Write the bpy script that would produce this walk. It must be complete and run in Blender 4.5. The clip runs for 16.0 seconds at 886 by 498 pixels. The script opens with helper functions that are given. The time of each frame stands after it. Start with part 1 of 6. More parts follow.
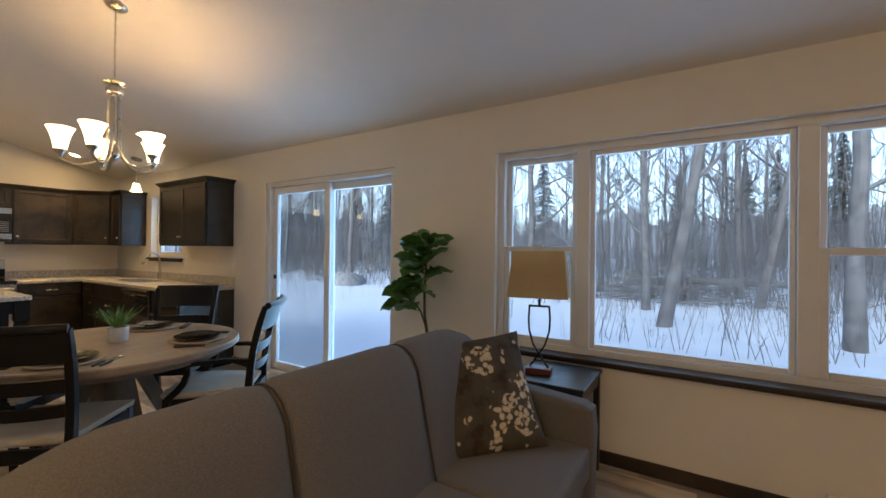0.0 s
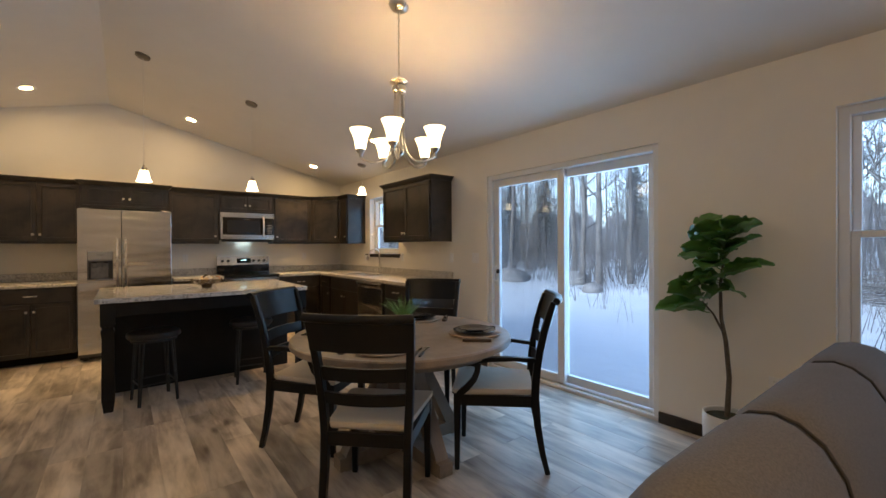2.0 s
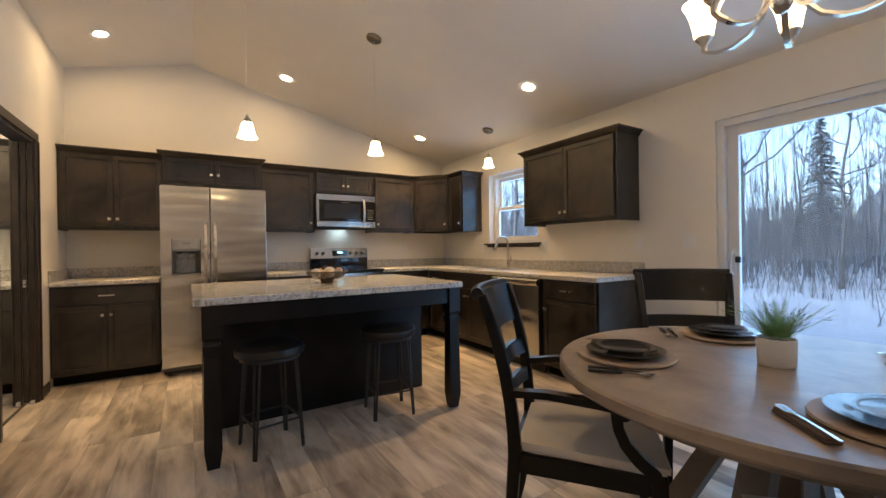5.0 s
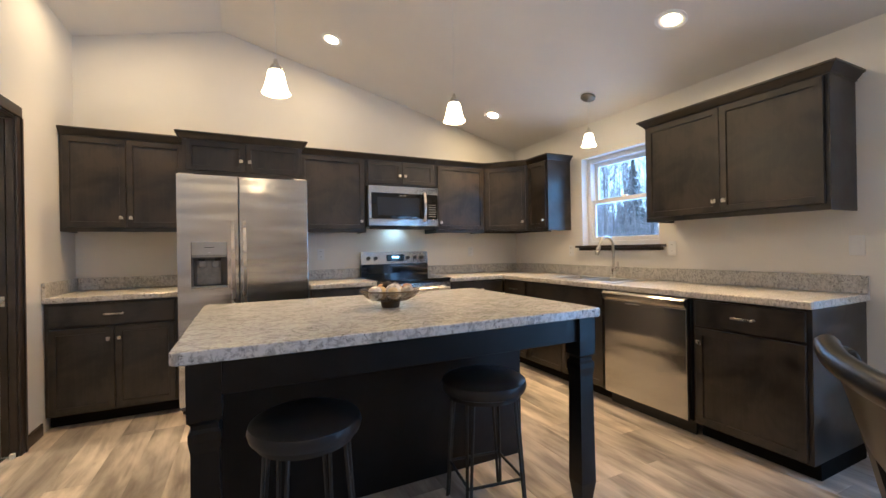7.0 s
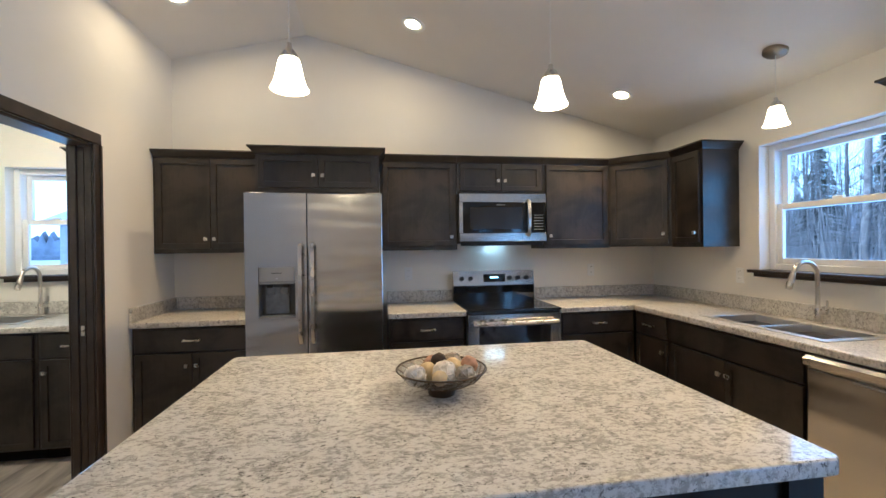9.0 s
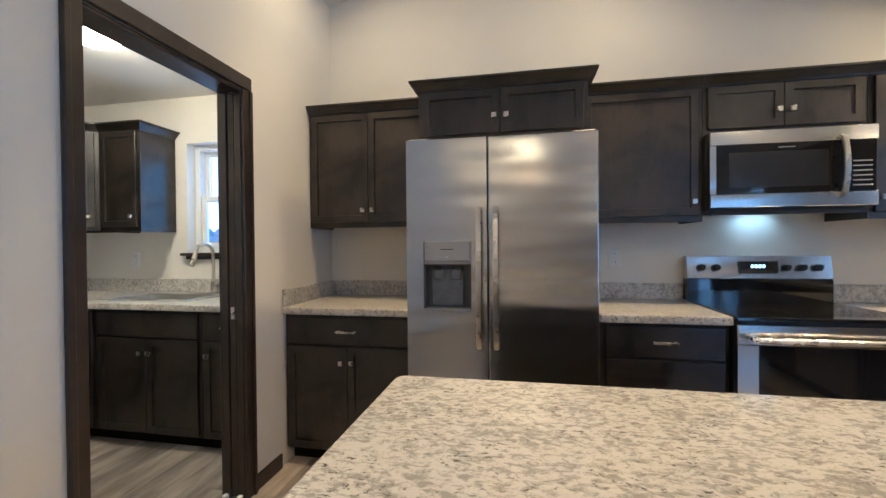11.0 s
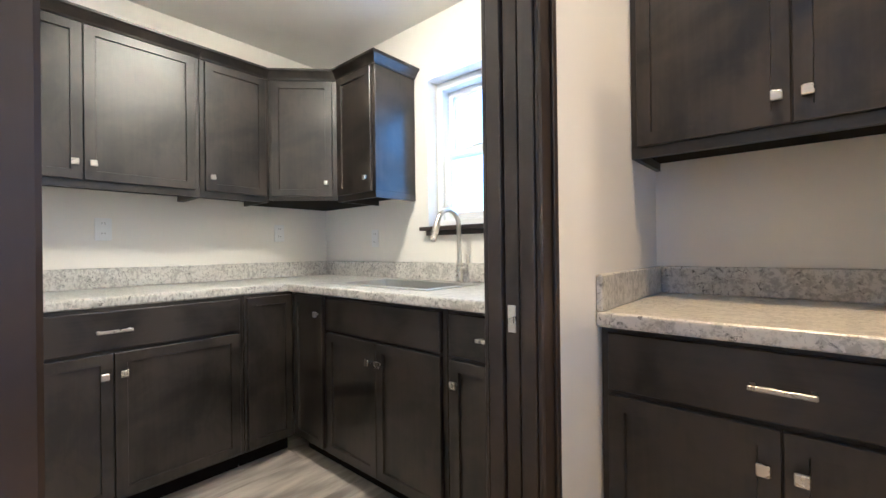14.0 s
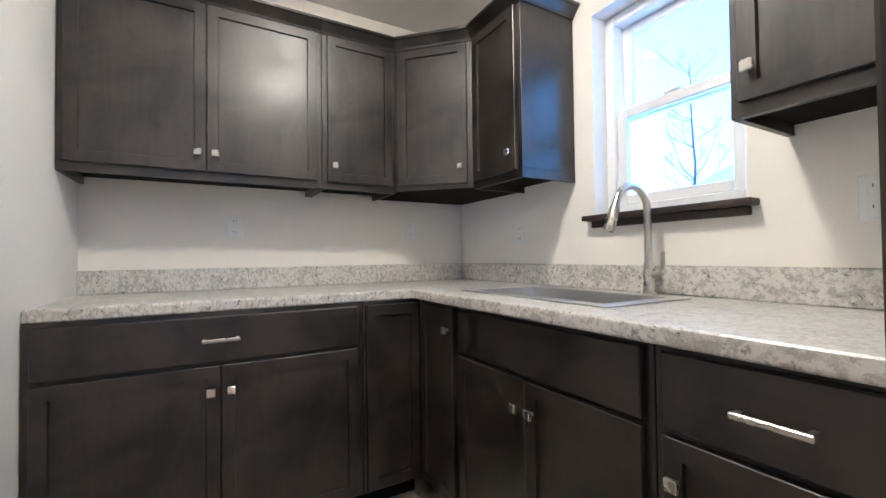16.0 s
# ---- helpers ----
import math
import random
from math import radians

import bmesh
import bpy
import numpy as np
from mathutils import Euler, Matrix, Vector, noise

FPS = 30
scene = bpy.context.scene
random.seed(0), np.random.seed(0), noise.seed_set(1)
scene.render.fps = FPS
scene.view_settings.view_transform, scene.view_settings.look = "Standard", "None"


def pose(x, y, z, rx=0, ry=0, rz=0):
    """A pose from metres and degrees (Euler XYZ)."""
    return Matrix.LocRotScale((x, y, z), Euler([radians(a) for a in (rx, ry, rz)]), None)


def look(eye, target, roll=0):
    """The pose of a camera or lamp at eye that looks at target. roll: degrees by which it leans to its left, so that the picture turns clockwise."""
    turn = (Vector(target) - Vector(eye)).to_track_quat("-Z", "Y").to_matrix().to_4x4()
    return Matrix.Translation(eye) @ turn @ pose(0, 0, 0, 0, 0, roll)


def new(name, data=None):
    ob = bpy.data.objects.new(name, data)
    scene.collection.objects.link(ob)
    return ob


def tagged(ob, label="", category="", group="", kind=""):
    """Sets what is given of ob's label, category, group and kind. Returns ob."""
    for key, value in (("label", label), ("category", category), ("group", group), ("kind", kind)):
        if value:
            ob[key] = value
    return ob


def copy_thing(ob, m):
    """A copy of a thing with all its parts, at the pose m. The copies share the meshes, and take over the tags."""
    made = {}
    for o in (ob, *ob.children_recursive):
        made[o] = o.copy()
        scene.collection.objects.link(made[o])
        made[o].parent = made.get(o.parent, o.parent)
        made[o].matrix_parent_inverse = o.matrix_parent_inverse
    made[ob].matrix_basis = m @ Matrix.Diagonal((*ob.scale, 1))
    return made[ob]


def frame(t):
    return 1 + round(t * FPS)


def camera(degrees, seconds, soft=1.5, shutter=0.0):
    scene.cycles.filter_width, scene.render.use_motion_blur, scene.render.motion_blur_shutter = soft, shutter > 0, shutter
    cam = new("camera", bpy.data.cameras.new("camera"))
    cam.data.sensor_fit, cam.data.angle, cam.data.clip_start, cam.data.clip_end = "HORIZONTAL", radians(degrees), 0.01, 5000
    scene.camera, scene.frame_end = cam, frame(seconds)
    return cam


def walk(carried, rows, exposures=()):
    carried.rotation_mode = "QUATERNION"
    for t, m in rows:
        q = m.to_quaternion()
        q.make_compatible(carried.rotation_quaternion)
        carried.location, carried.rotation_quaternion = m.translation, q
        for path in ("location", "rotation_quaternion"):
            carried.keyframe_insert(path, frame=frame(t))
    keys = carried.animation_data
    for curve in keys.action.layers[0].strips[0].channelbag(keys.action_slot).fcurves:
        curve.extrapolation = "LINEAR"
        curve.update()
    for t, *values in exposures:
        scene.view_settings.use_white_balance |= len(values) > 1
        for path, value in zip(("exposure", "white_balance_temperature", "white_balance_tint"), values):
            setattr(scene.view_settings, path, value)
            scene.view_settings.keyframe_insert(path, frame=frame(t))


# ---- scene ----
cam = camera(94.5, 16.0)
PATH = [
    (0, (0.098, 0.325, 1.358), (-0.967, 2.018, 1.366), 0.6),
    (0.5, (-0.081, 0.174, 1.374), (-1.321, 1.743, 1.384), 0.4),
    (1, (-0.273, 0.079, 1.365), (-1.665, 1.515, 1.365), 0.2),
    (1.5, (-0.511, 0.024, 1.335), (-2.015, 1.343, 1.331), -0.1),
    (2, (-0.743, -0.019, 1.315), (-2.322, 1.209, 1.306), -0.3),
    (2.5, (-1.014, -0.081, 1.301), (-2.633, 1.092, 1.291), -0.5),
    (3, (-1.275, -0.142, 1.264), (-2.911, 1.008, 1.253), -0.5),
    (3.5, (-1.574, -0.167, 1.242), (-3.222, 0.966, 1.232), -0.6),
    (4, (-1.885, -0.22, 1.208), (-3.546, 0.893, 1.201), -0.7),
    (4.5, (-2.171, -0.238, 1.19), (-3.855, 0.841, 1.188), -0.7),
    (5, (-2.472, -0.23, 1.165), (-4.17, 0.826, 1.161), -0.8),
    (7.5, (-3.733, 0.098, 1.24), (-5.571, 0.888, 1.238), -1.0),
    (8, (-3.886, 0.239, 1.321), (-5.769, 0.914, 1.314), -1.0),
    (8.5, (-4.016, 0.398, 1.375), (-5.952, 0.9, 1.37), -0.7),
    (8.7, (-4.063, 0.443, 1.408), (-6.017, 0.867, 1.402), -0.7),
    (11, (-5.07, 0.115, 1.267), (-7.033, -0.266, 1.247), -0.5),
    (11.5, (-5.301, -0.138, 1.216), (-7.248, -0.595, 1.202), -0.4),
    (12, (-5.525, -0.378, 1.164), (-7.441, -0.95, 1.161), -0.4),
    (12.5, (-5.714, -0.532, 1.141), (-7.571, -1.274, 1.139), -0.6),
    (13, (-5.843, -0.615, 1.116), (-7.604, -1.564, 1.104), -0.9),
    (13.5, (-5.955, -0.706, 1.11), (-7.606, -1.836, 1.107), -0.6),
    (14, (-6.094, -0.829, 1.09), (-7.603, -2.142, 1.093), -0.7),
    (14.5, (-6.196, -0.953, 1.074), (-7.569, -2.408, 1.082), -0.7),
    (15, (-6.271, -1.078, 1.061), (-7.506, -2.651, 1.077), -0.6),
    (15.5, (-6.354, -1.197, 1.075), (-7.453, -2.868, 1.096), -0.7),
    (16, (-6.429, -1.279, 1.057), (-7.419, -3.017, 1.096), -0.7),
]
walk(cam, [(t, look(eye, target, roll)) for t, eye, target, roll in PATH],
     [(0, 1.65, 6600, 2), (2.5, 1.78, 6400, 3), (5, 2.05, 6100, 4), (7.5, 2.4, 5000, 1), (8.5, 2.2, 4800, -1), (11, 2.05, 4800, 0), (12, 2.38, 4850, -1), (13, 2.65, 4750, 1), (14, 2.8, 4600, 2), (15, 2.8, 4550, 4), (16, 2.45, 4550, 6)])
# positions of the main planes, in metres
N, W, S, E = 3.12, -7.85, -1.25, 3.6
PS, PE = -3.52, -5.95           # pantry's far wall and side wall
RIDGE, EAVE, PITCH = -0.165, 2.44, 0.25
COUNTER = 0.915


def roof(y):
    return EAVE + PITCH * (N - y) if y > RIDGE else EAVE + PITCH * (N - RIDGE) - PITCH * (RIDGE - y)


# ---- daylight: an overcast winter dusk ----
world = bpy.data.worlds.new("sky")
scene.world = world
world.use_nodes = True
wn = world.node_tree.nodes
sky = wn.new("ShaderNodeTexSky")
sky.sky_type = "NISHITA"
sky.sun_disc = False
sky.sun_elevation, sky.sun_rotation = radians(20), radians(180)
sky.air_density, sky.dust_density, sky.ozone_density = 1.2, 1.0, 2.5
veil = world.node_tree.nodes.new("ShaderNodeHueSaturation")   # thin high cloud pales the blue
veil.inputs["Saturation"].default_value, veil.inputs["Value"].default_value = 0.5, 0.92
cool = world.node_tree.nodes.new("ShaderNodeMix")
cool.data_type, cool.blend_type = "RGBA", "MULTIPLY"
cool.inputs[0].default_value, cool.inputs[7].default_value = 1, (0.74, 0.88, 1.2, 1)
world.node_tree.links.new(sky.outputs[0], veil.inputs["Color"])
world.node_tree.links.new(veil.outputs[0], cool.inputs[6])
world.node_tree.links.new(cool.outputs[2], wn["Background"].inputs[0])
wn["Background"].inputs[1].default_value = 0.145
sun_data = bpy.data.lights.new("sun", "SUN")
sun_data.energy, sun_data.angle, sun_data.color = 0.8, radians(40), (1, 0.93, 0.85)
sun = new("sun", sun_data)
sun.matrix_world = look((0, -30, 14), (0, 0, 0))


def window_daylight(m, width, height, watts):
    """An area lamp in a window's outer opening that stands in for the blue dusk sky's light; it shines along its local -z."""
    d = bpy.data.lights.new("window_daylight", "AREA")
    d.shape, d.size, d.size_y, d.energy, d.color = "RECTANGLE", width, height, watts, (0.36, 0.62, 1.0)
    new("window_daylight", d).matrix_world = m


window_daylight(pose(-3.08, N + 0.175, 1.06, -90), 1.7, 1.9, 10)
window_daylight(pose(0.01, N + 0.175, 1.38, -90), 2.25, 1.28, 3.2)
window_daylight(pose(-6.265, N + 0.175, 1.66, -90), 0.74, 0.74, 1.3)
window_daylight(pose(W - 0.175, -2.18, 1.65, -90, 0, 90), 0.42, 0.72, 0.4)


# ---- materials ----
def nodes_of(name):
    m = bpy.data.materials.new(name)
    m.use_nodes = True
    t = m.node_tree
    return m, t, t.nodes["Principled BSDF"]


def add(t, kind, **inputs):
    n = t.nodes.new(kind)
    for k, v in inputs.items():
        n.inputs[k.replace("_", " ")].default_value = v
    return n


def ramp(t, source, *stops):
    r = t.nodes.new("ShaderNodeValToRGB")
    while len(r.color_ramp.elements) < len(stops):
        r.color_ramp.elements.new(0.5)
    for e, (p, c) in zip(r.color_ramp.elements, stops):
        e.position, e.color = p, (*c, 1) if len(c) == 3 else c
    t.links.new(source, r.inputs[0])
    return r.outputs[0]


def coords(t, scale=(1, 1, 1), where="Object"):
    c = t.nodes.new("ShaderNodeTexCoord")
    m = t.nodes.new("ShaderNodeMapping")
    m.inputs["Scale"].default_value = scale
    t.links.new(c.outputs[where], m.inputs[0])
    return m.outputs[0]


def noise_tex(t, vec, scale, detail=4, rough=0.55, distortion=0.0):
    n = add(t, "ShaderNodeTexNoise", Scale=scale, Detail=detail, Roughness=rough, Distortion=distortion)
    t.links.new(vec, n.inputs["Vector"])
    return n.outputs[0]


def bump(t, b, height, strength=0.2, distance=0.002):
    n = add(t, "ShaderNodeBump", Strength=strength, Distance=distance)
    t.links.new(height, n.inputs["Height"])
    t.links.new(n.outputs[0], b.inputs["Normal"])


def plain(name, colour, rough=0.5, metal=0.0, vary=0.06, scale=6, relief=0.0, fine=200, coat=0.0):
    """A painted, moulded or metal surface with a faint unevenness in tone, gloss and relief."""
    m, t, b = nodes_of(name)
    v = coords(t)
    lo = tuple(c * (1 - vary) for c in colour)
    hi = tuple(min(1, c * (1 + vary)) for c in colour)
    t.links.new(ramp(t, noise_tex(t, v, scale), (0.3, lo), (0.7, hi)), b.inputs["Base Color"])
    r = t.nodes.new("ShaderNodeMapRange")
    r.inputs["To Min"].default_value, r.inputs["To Max"].default_value = rough * 0.85, min(1, rough * 1.15)
    t.links.new(noise_tex(t, v, scale * 3), r.inputs[0])
    t.links.new(r.outputs[0], b.inputs["Roughness"])
    b.inputs["Metallic"].default_value = metal
    b.inputs["Coat Weight"].default_value = coat
    if relief:
        bump(t, b, noise_tex(t, v, fine, 3), relief)
    return m


def wood(name, dark, light, rough=0.42, along="z", scale=1.0, coat=0.0, gloss=0.5, mottle=0.0):
    """Stained or painted wood: long fine grain along one axis, and broad uneven patches."""
    m, t, b = nodes_of(name)
    s = {"x": (1.5, 26, 26), "y": (26, 1.5, 26), "z": (26, 26, 1.5)}[along]
    g = noise_tex(t, coords(t, tuple(c * scale for c in s)), 2.2, 6, 0.6, 0.6)
    p = noise_tex(t, coords(t), 5.0 * scale, 4, 0.6, 0.5)
    mix = t.nodes.new("ShaderNodeMath")
    mix.operation = "MULTIPLY_ADD"
    mix.inputs[1].default_value = 0.2
    t.links.new(g, mix.inputs[0])
    sc = t.nodes.new("ShaderNodeMath")
    sc.operation = "MULTIPLY"
    sc.inputs[1].default_value = 0.8
    t.links.new(p, sc.inputs[0])
    t.links.new(sc.outputs[0], mix.inputs[2])
    t.links.new(ramp(t, mix.outputs[0], (0.32 + mottle, dark), (0.68 - mottle, light)), b.inputs["Base Color"])
    b.inputs["Roughness"].default_value = rough
    if mottle:
        # the stain takes unevenly, and so does the sheen
        uneven = t.nodes.new("ShaderNodeMapRange")
        uneven.inputs["From Min"].default_value, uneven.inputs["From Max"].default_value = 0.35, 0.65
        uneven.inputs["To Min"].default_value, uneven.inputs["To Max"].default_value = rough * 0.8, rough * 1.25
        t.links.new(p, uneven.inputs[0])
        t.links.new(uneven.outputs[0], b.inputs["Roughness"])
    b.inputs["Coat Weight"].default_value = coat
    b.inputs["Specular IOR Level"].default_value = gloss
    bump(t, b, g, 0.12, 0.001)
    return m


def stone(name, base, grey, dark, rough=0.2, stretch=(1, 1, 1)):
    """Speckled granite-look top: cream ground, grey clouds, dark and white flecks."""
    m, t, b = nodes_of(name)
    v = coords(t, stretch)
    cloud = t.nodes.new("ShaderNodeMath")
    cloud.operation = "MULTIPLY_ADD"
    cloud.inputs[1].default_value = 0.36
    t.links.new(noise_tex(t, v, 11, 3, 0.6, 0.8), cloud.inputs[0])
    t.links.new(noise_tex(t, v, 48, 6, 0.75, 0.4), cloud.inputs[2])
    a = ramp(t, cloud.outputs[0], (0.60, grey), (0.71, base))
    f = ramp(t, noise_tex(t, v, 70, 5, 0.75, 0.5), (0.395, (1, 1, 1)), (0.435, (0, 0, 0)))
    f2 = ramp(t, noise_tex(t, v, 10, 3, 0.6, 0.5), (0.35, (0.15, 0.15, 0.15)), (0.6, (1, 1, 1)))
    mul = t.nodes.new("ShaderNodeMath")
    mul.operation = "MULTIPLY"
    t.links.new(f, mul.inputs[0])
    t.links.new(f2, mul.inputs[1])
    mx = t.nodes.new("ShaderNodeMix")
    mx.data_type = "RGBA"
    t.links.new(mul.outputs[0], mx.inputs[0])
    t.links.new(a, mx.inputs[6])
    mx.inputs[7].default_value = (*dark, 1)
    t.links.new(mx.outputs[2], b.inputs["Base Color"])
    b.inputs["Roughness"].default_value = rough
    return m


def brushed(name, colour, rough=0.3, along="x"):
    m, t, b = nodes_of(name)
    s = {"x": (1, 300, 300), "y": (300, 1, 300), "z": (300, 300, 1)}[along]
    g = noise_tex(t, coords(t, s), 3, 4)
    t.links.new(ramp(t, g, (0.3, tuple(c * 0.96 for c in colour)), (0.7, colour)), b.inputs["Base Color"])
    b.inputs["Metallic"].default_value = 1
    r = t.nodes.new("ShaderNodeMapRange")
    r.inputs["To Min"].default_value, r.inputs["To Max"].default_value = rough * 0.97, rough * 1.03
    t.links.new(g, r.inputs[0])
    t.links.new(r.outputs[0], b.inputs["Roughness"])
    # broad panels are never quite flat
    bump(t, b, noise_tex(t, coords(t, (0.5, 0.5, 2.4)), 2.4, 1), 0.6, 0.024)
    if along == "z":
        # fine upright scratches draw reflections out sideways
        broad = b.inputs["Normal"].links[0].from_node
        fine = add(t, "ShaderNodeBump", Strength=0.42, Distance=0.0004)
        t.links.new(noise_tex(t, coords(t, (420, 420, 2)), 1.0, 2), fine.inputs["Height"])
        t.links.new(broad.outputs[0], fine.inputs["Normal"])
        t.links.new(fine.outputs[0], b.inputs["Normal"])
    return m


def glowing(name, colour, strength, base=(0.85, 0.82, 0.78)):
    m, t, b = nodes_of(name)
    b.inputs["Base Color"].default_value = (*base, 1)
    b.inputs["Roughness"].default_value = 0.35
    b.inputs["Emission Color"].default_value = (*colour, 1)
    b.inputs["Emission Strength"].default_value = strength
    return m


def window_glass():
    m, t, b = nodes_of("window_glass")
    t.nodes.remove(b)
    clear, gloss = t.nodes.new("ShaderNodeBsdfTransparent"), t.nodes.new("ShaderNodeBsdfGlossy")
    clear.inputs[0].default_value = (0.93, 0.96, 0.97, 1)
    gloss.inputs["Roughness"].default_value = 0.02
    lw, mx = add(t, "ShaderNodeLayerWeight", Blend=0.5), t.nodes.new("ShaderNodeMixShader")
    steep = t.nodes.new("ShaderNodeMath")
    steep.operation = "POWER"
    steep.inputs[1].default_value = 4.0
    t.links.new(lw.outputs["Facing"], steep.inputs[0])
    sheen = t.nodes.new("ShaderNodeMath")
    sheen.operation = "MULTIPLY_ADD"
    sheen.inputs[1].default_value, sheen.inputs[2].default_value = 0.6, 0.035
    t.links.new(steep.outputs[0], sheen.inputs[0])
    t.links.new(sheen.outputs[0], mx.inputs[0])
    t.links.new(clear.outputs[0], mx.inputs[1])
    t.links.new(gloss.outputs[0], mx.inputs[2])
    t.links.new(mx.outputs[0], t.nodes["Material Output"].inputs[0])
    return m


def plank_material():
    m, t, b = nodes_of("grey_oak_plank")
    info = t.nodes.new("ShaderNodeObjectInfo")
    shift = t.nodes.new("ShaderNodeVectorMath")
    shift.operation = "MULTIPLY_ADD"
    comb = t.nodes.new("ShaderNodeCombineXYZ")
    for i in range(3):
        t.links.new(info.outputs["Random"], comb.inputs[i])
    t.links.new(comb.outputs[0], shift.inputs[0])
    shift.inputs[1].default_value = (37, 53, 11)
    t.links.new(coords(t, (0.9, 7, 7)), shift.inputs[2])
    g = noise_tex(t, shift.outputs[0], 1.6, 6, 0.62, 0.7)
    sh3 = t.nodes.new("ShaderNodeVectorMath")
    sh3.operation = "MULTIPLY_ADD"
    t.links.new(comb.outputs[0], sh3.inputs[0])
    sh3.inputs[1].default_value = (23, 71, 7)
    t.links.new(coords(t, (1.0, 3.2, 1)), sh3.inputs[2])
    patch = noise_tex(t, sh3.outputs[0], 2.3, 3, 0.5, 0.4)
    both = t.nodes.new("ShaderNodeMath")
    both.operation = "MULTIPLY_ADD"
    both.inputs[1].default_value = 0.45
    t.links.new(g, both.inputs[0])
    half = t.nodes.new("ShaderNodeMath")
    half.operation = "MULTIPLY"
    half.inputs[1].default_value = 0.55
    t.links.new(patch, half.inputs[0])
    t.links.new(half.outputs[0], both.inputs[2])
    tone = ramp(t, both.outputs[0], (0.34, (0.17, 0.145, 0.125)), (0.45, (0.33, 0.29, 0.25)), (0.54, (0.50, 0.445, 0.385)), (0.66, (0.66, 0.595, 0.52)))
    each = ramp(t, info.outputs["Random"], (0.0, (0.72, 0.72, 0.74)), (0.5, (0.98, 0.98, 0.98)), (1.0, (1.32, 1.30, 1.27)))
    mul = t.nodes.new("ShaderNodeMix")
    mul.data_type, mul.blend_type = "RGBA", "MULTIPLY"
    mul.inputs[0].default_value = 1
    t.links.new(tone, mul.inputs[6])
    t.links.new(each, mul.inputs[7])
    # knots
    k = t.nodes.new("ShaderNodeTexVoronoi")
    k.inputs["Scale"].default_value = 1.0
    sh2 = t.nodes.new("ShaderNodeVectorMath")
    sh2.operation = "MULTIPLY_ADD"
    t.links.new(comb.outputs[0], sh2.inputs[0])
    sh2.inputs[1].default_value = (91, 17, 5)
    t.links.new(coords(t, (1.6, 5, 1)), sh2.inputs[2])
    t.links.new(sh2.outputs[0], k.inputs["Vector"])
    kn = ramp(t, k.outputs["Distance"], (0.02, (0.30, 0.27, 0.25)), (0.15, (1, 1, 1)))
    mul2 = t.nodes.new("ShaderNodeMix")
    mul2.data_type, mul2.blend_type = "RGBA", "MULTIPLY"
    mul2.inputs[0].default_value = 0.8
    t.links.new(mul.outputs[2], mul2.inputs[6])
    t.links.new(kn, mul2.inputs[7])
    t.links.new(mul2.outputs[2], b.inputs["Base Color"])
    b.inputs["Roughness"].default_value = 0.36
    bump(t, b, g, 0.15, 0.001)
    return m


WALL = plain("warm_white_wall_paint", (0.81, 0.785, 0.735), 0.75, vary=0.015, scale=3, relief=0.06, fine=260)
CEIL = plain("flat_ceiling_paint", (0.80, 0.78, 0.75), 0.9, vary=0.015, scale=3, relief=0.1, fine=180)
WHITE = plain("white_vinyl", (0.80, 0.81, 0.82), 0.35, vary=0.02)
ESPRESSO = wood("espresso_stained_maple", (0.0042, 0.0033, 0.0026), (0.032, 0.0245, 0.0188), 0.36, gloss=0.72, mottle=0.09)
ESPRESSO_X = wood("espresso_stained_maple_crosswise", (0.0042, 0.0033, 0.0026), (0.032, 0.0245, 0.0188), 0.36, gloss=0.72, mottle=0.09, along="x")
TRIM = wood("espresso_trim", (0.019, 0.0135, 0.0105), (0.058, 0.041, 0.032), 0.42)
TRIM_X = wood("espresso_trim_crosswise", (0.019, 0.0135, 0.0105), (0.058, 0.041, 0.032), 0.42, along="x")
# matt dark wood, the cabinet undersides' shade put into its colour; toe kicks share it
SHADED_MATT = plain("matt_dark_with_shade", (0.010, 0.0085, 0.0075), 0.9)
SHADED_MATT.node_tree.nodes["Principled BSDF"].inputs["Specular IOR Level"].default_value = 0.1
LAMINATE = stone("speckled_laminate", (0.64, 0.62, 0.58), (0.40, 0.385, 0.36), (0.10, 0.095, 0.09), 0.28, (1.5, 1, 1))
GRANITE = stone("polished_speckled_stone", (0.69, 0.675, 0.64), (0.40, 0.385, 0.36), (0.10, 0.092, 0.085), 0.10, (1.6, 0.9, 0.9))
SINKSTEEL = brushed("satin_sink_steel", (0.80, 0.79, 0.77), 0.42, "x")
STEEL = brushed("brushed_stainless_steel", (0.60, 0.585, 0.56), 0.32, "y")
STEEL_X = brushed("brushed_stainless_steel_front", (0.58, 0.57, 0.55), 0.205, "z")
NICKEL = plain("brushed_nickel", (0.62, 0.59, 0.54), 0.28, 1.0)
BLACKGLASS = plain("black_glass", (0.012, 0.012, 0.013), 0.06, vary=0.02, coat=0.3)
BLACKPLASTIC = plain("black_plastic", (0.02, 0.02, 0.021), 0.4)
GREYPLASTIC = plain("grey_plastic", (0.32, 0.32, 0.31), 0.4)
BLACKWOOD = wood("black_painted_wood", (0.003, 0.0027, 0.0026), (0.007, 0.0062, 0.0056), 0.34, coat=0.04, gloss=0.28)
ISLAND = wood("black_brown_island_paint", (0.004, 0.0038, 0.0038), (0.010, 0.0095, 0.009), 0.36, gloss=0.3)
GLASS = window_glass()
SCREEN, scr_t, scr_b = nodes_of("insect_screen_mesh")
scr_b.inputs["Base Color"].default_value = (0.10, 0.10, 0.11, 1)
scr_b.inputs["Alpha"].default_value = 0.22
PLANK = plank_material()


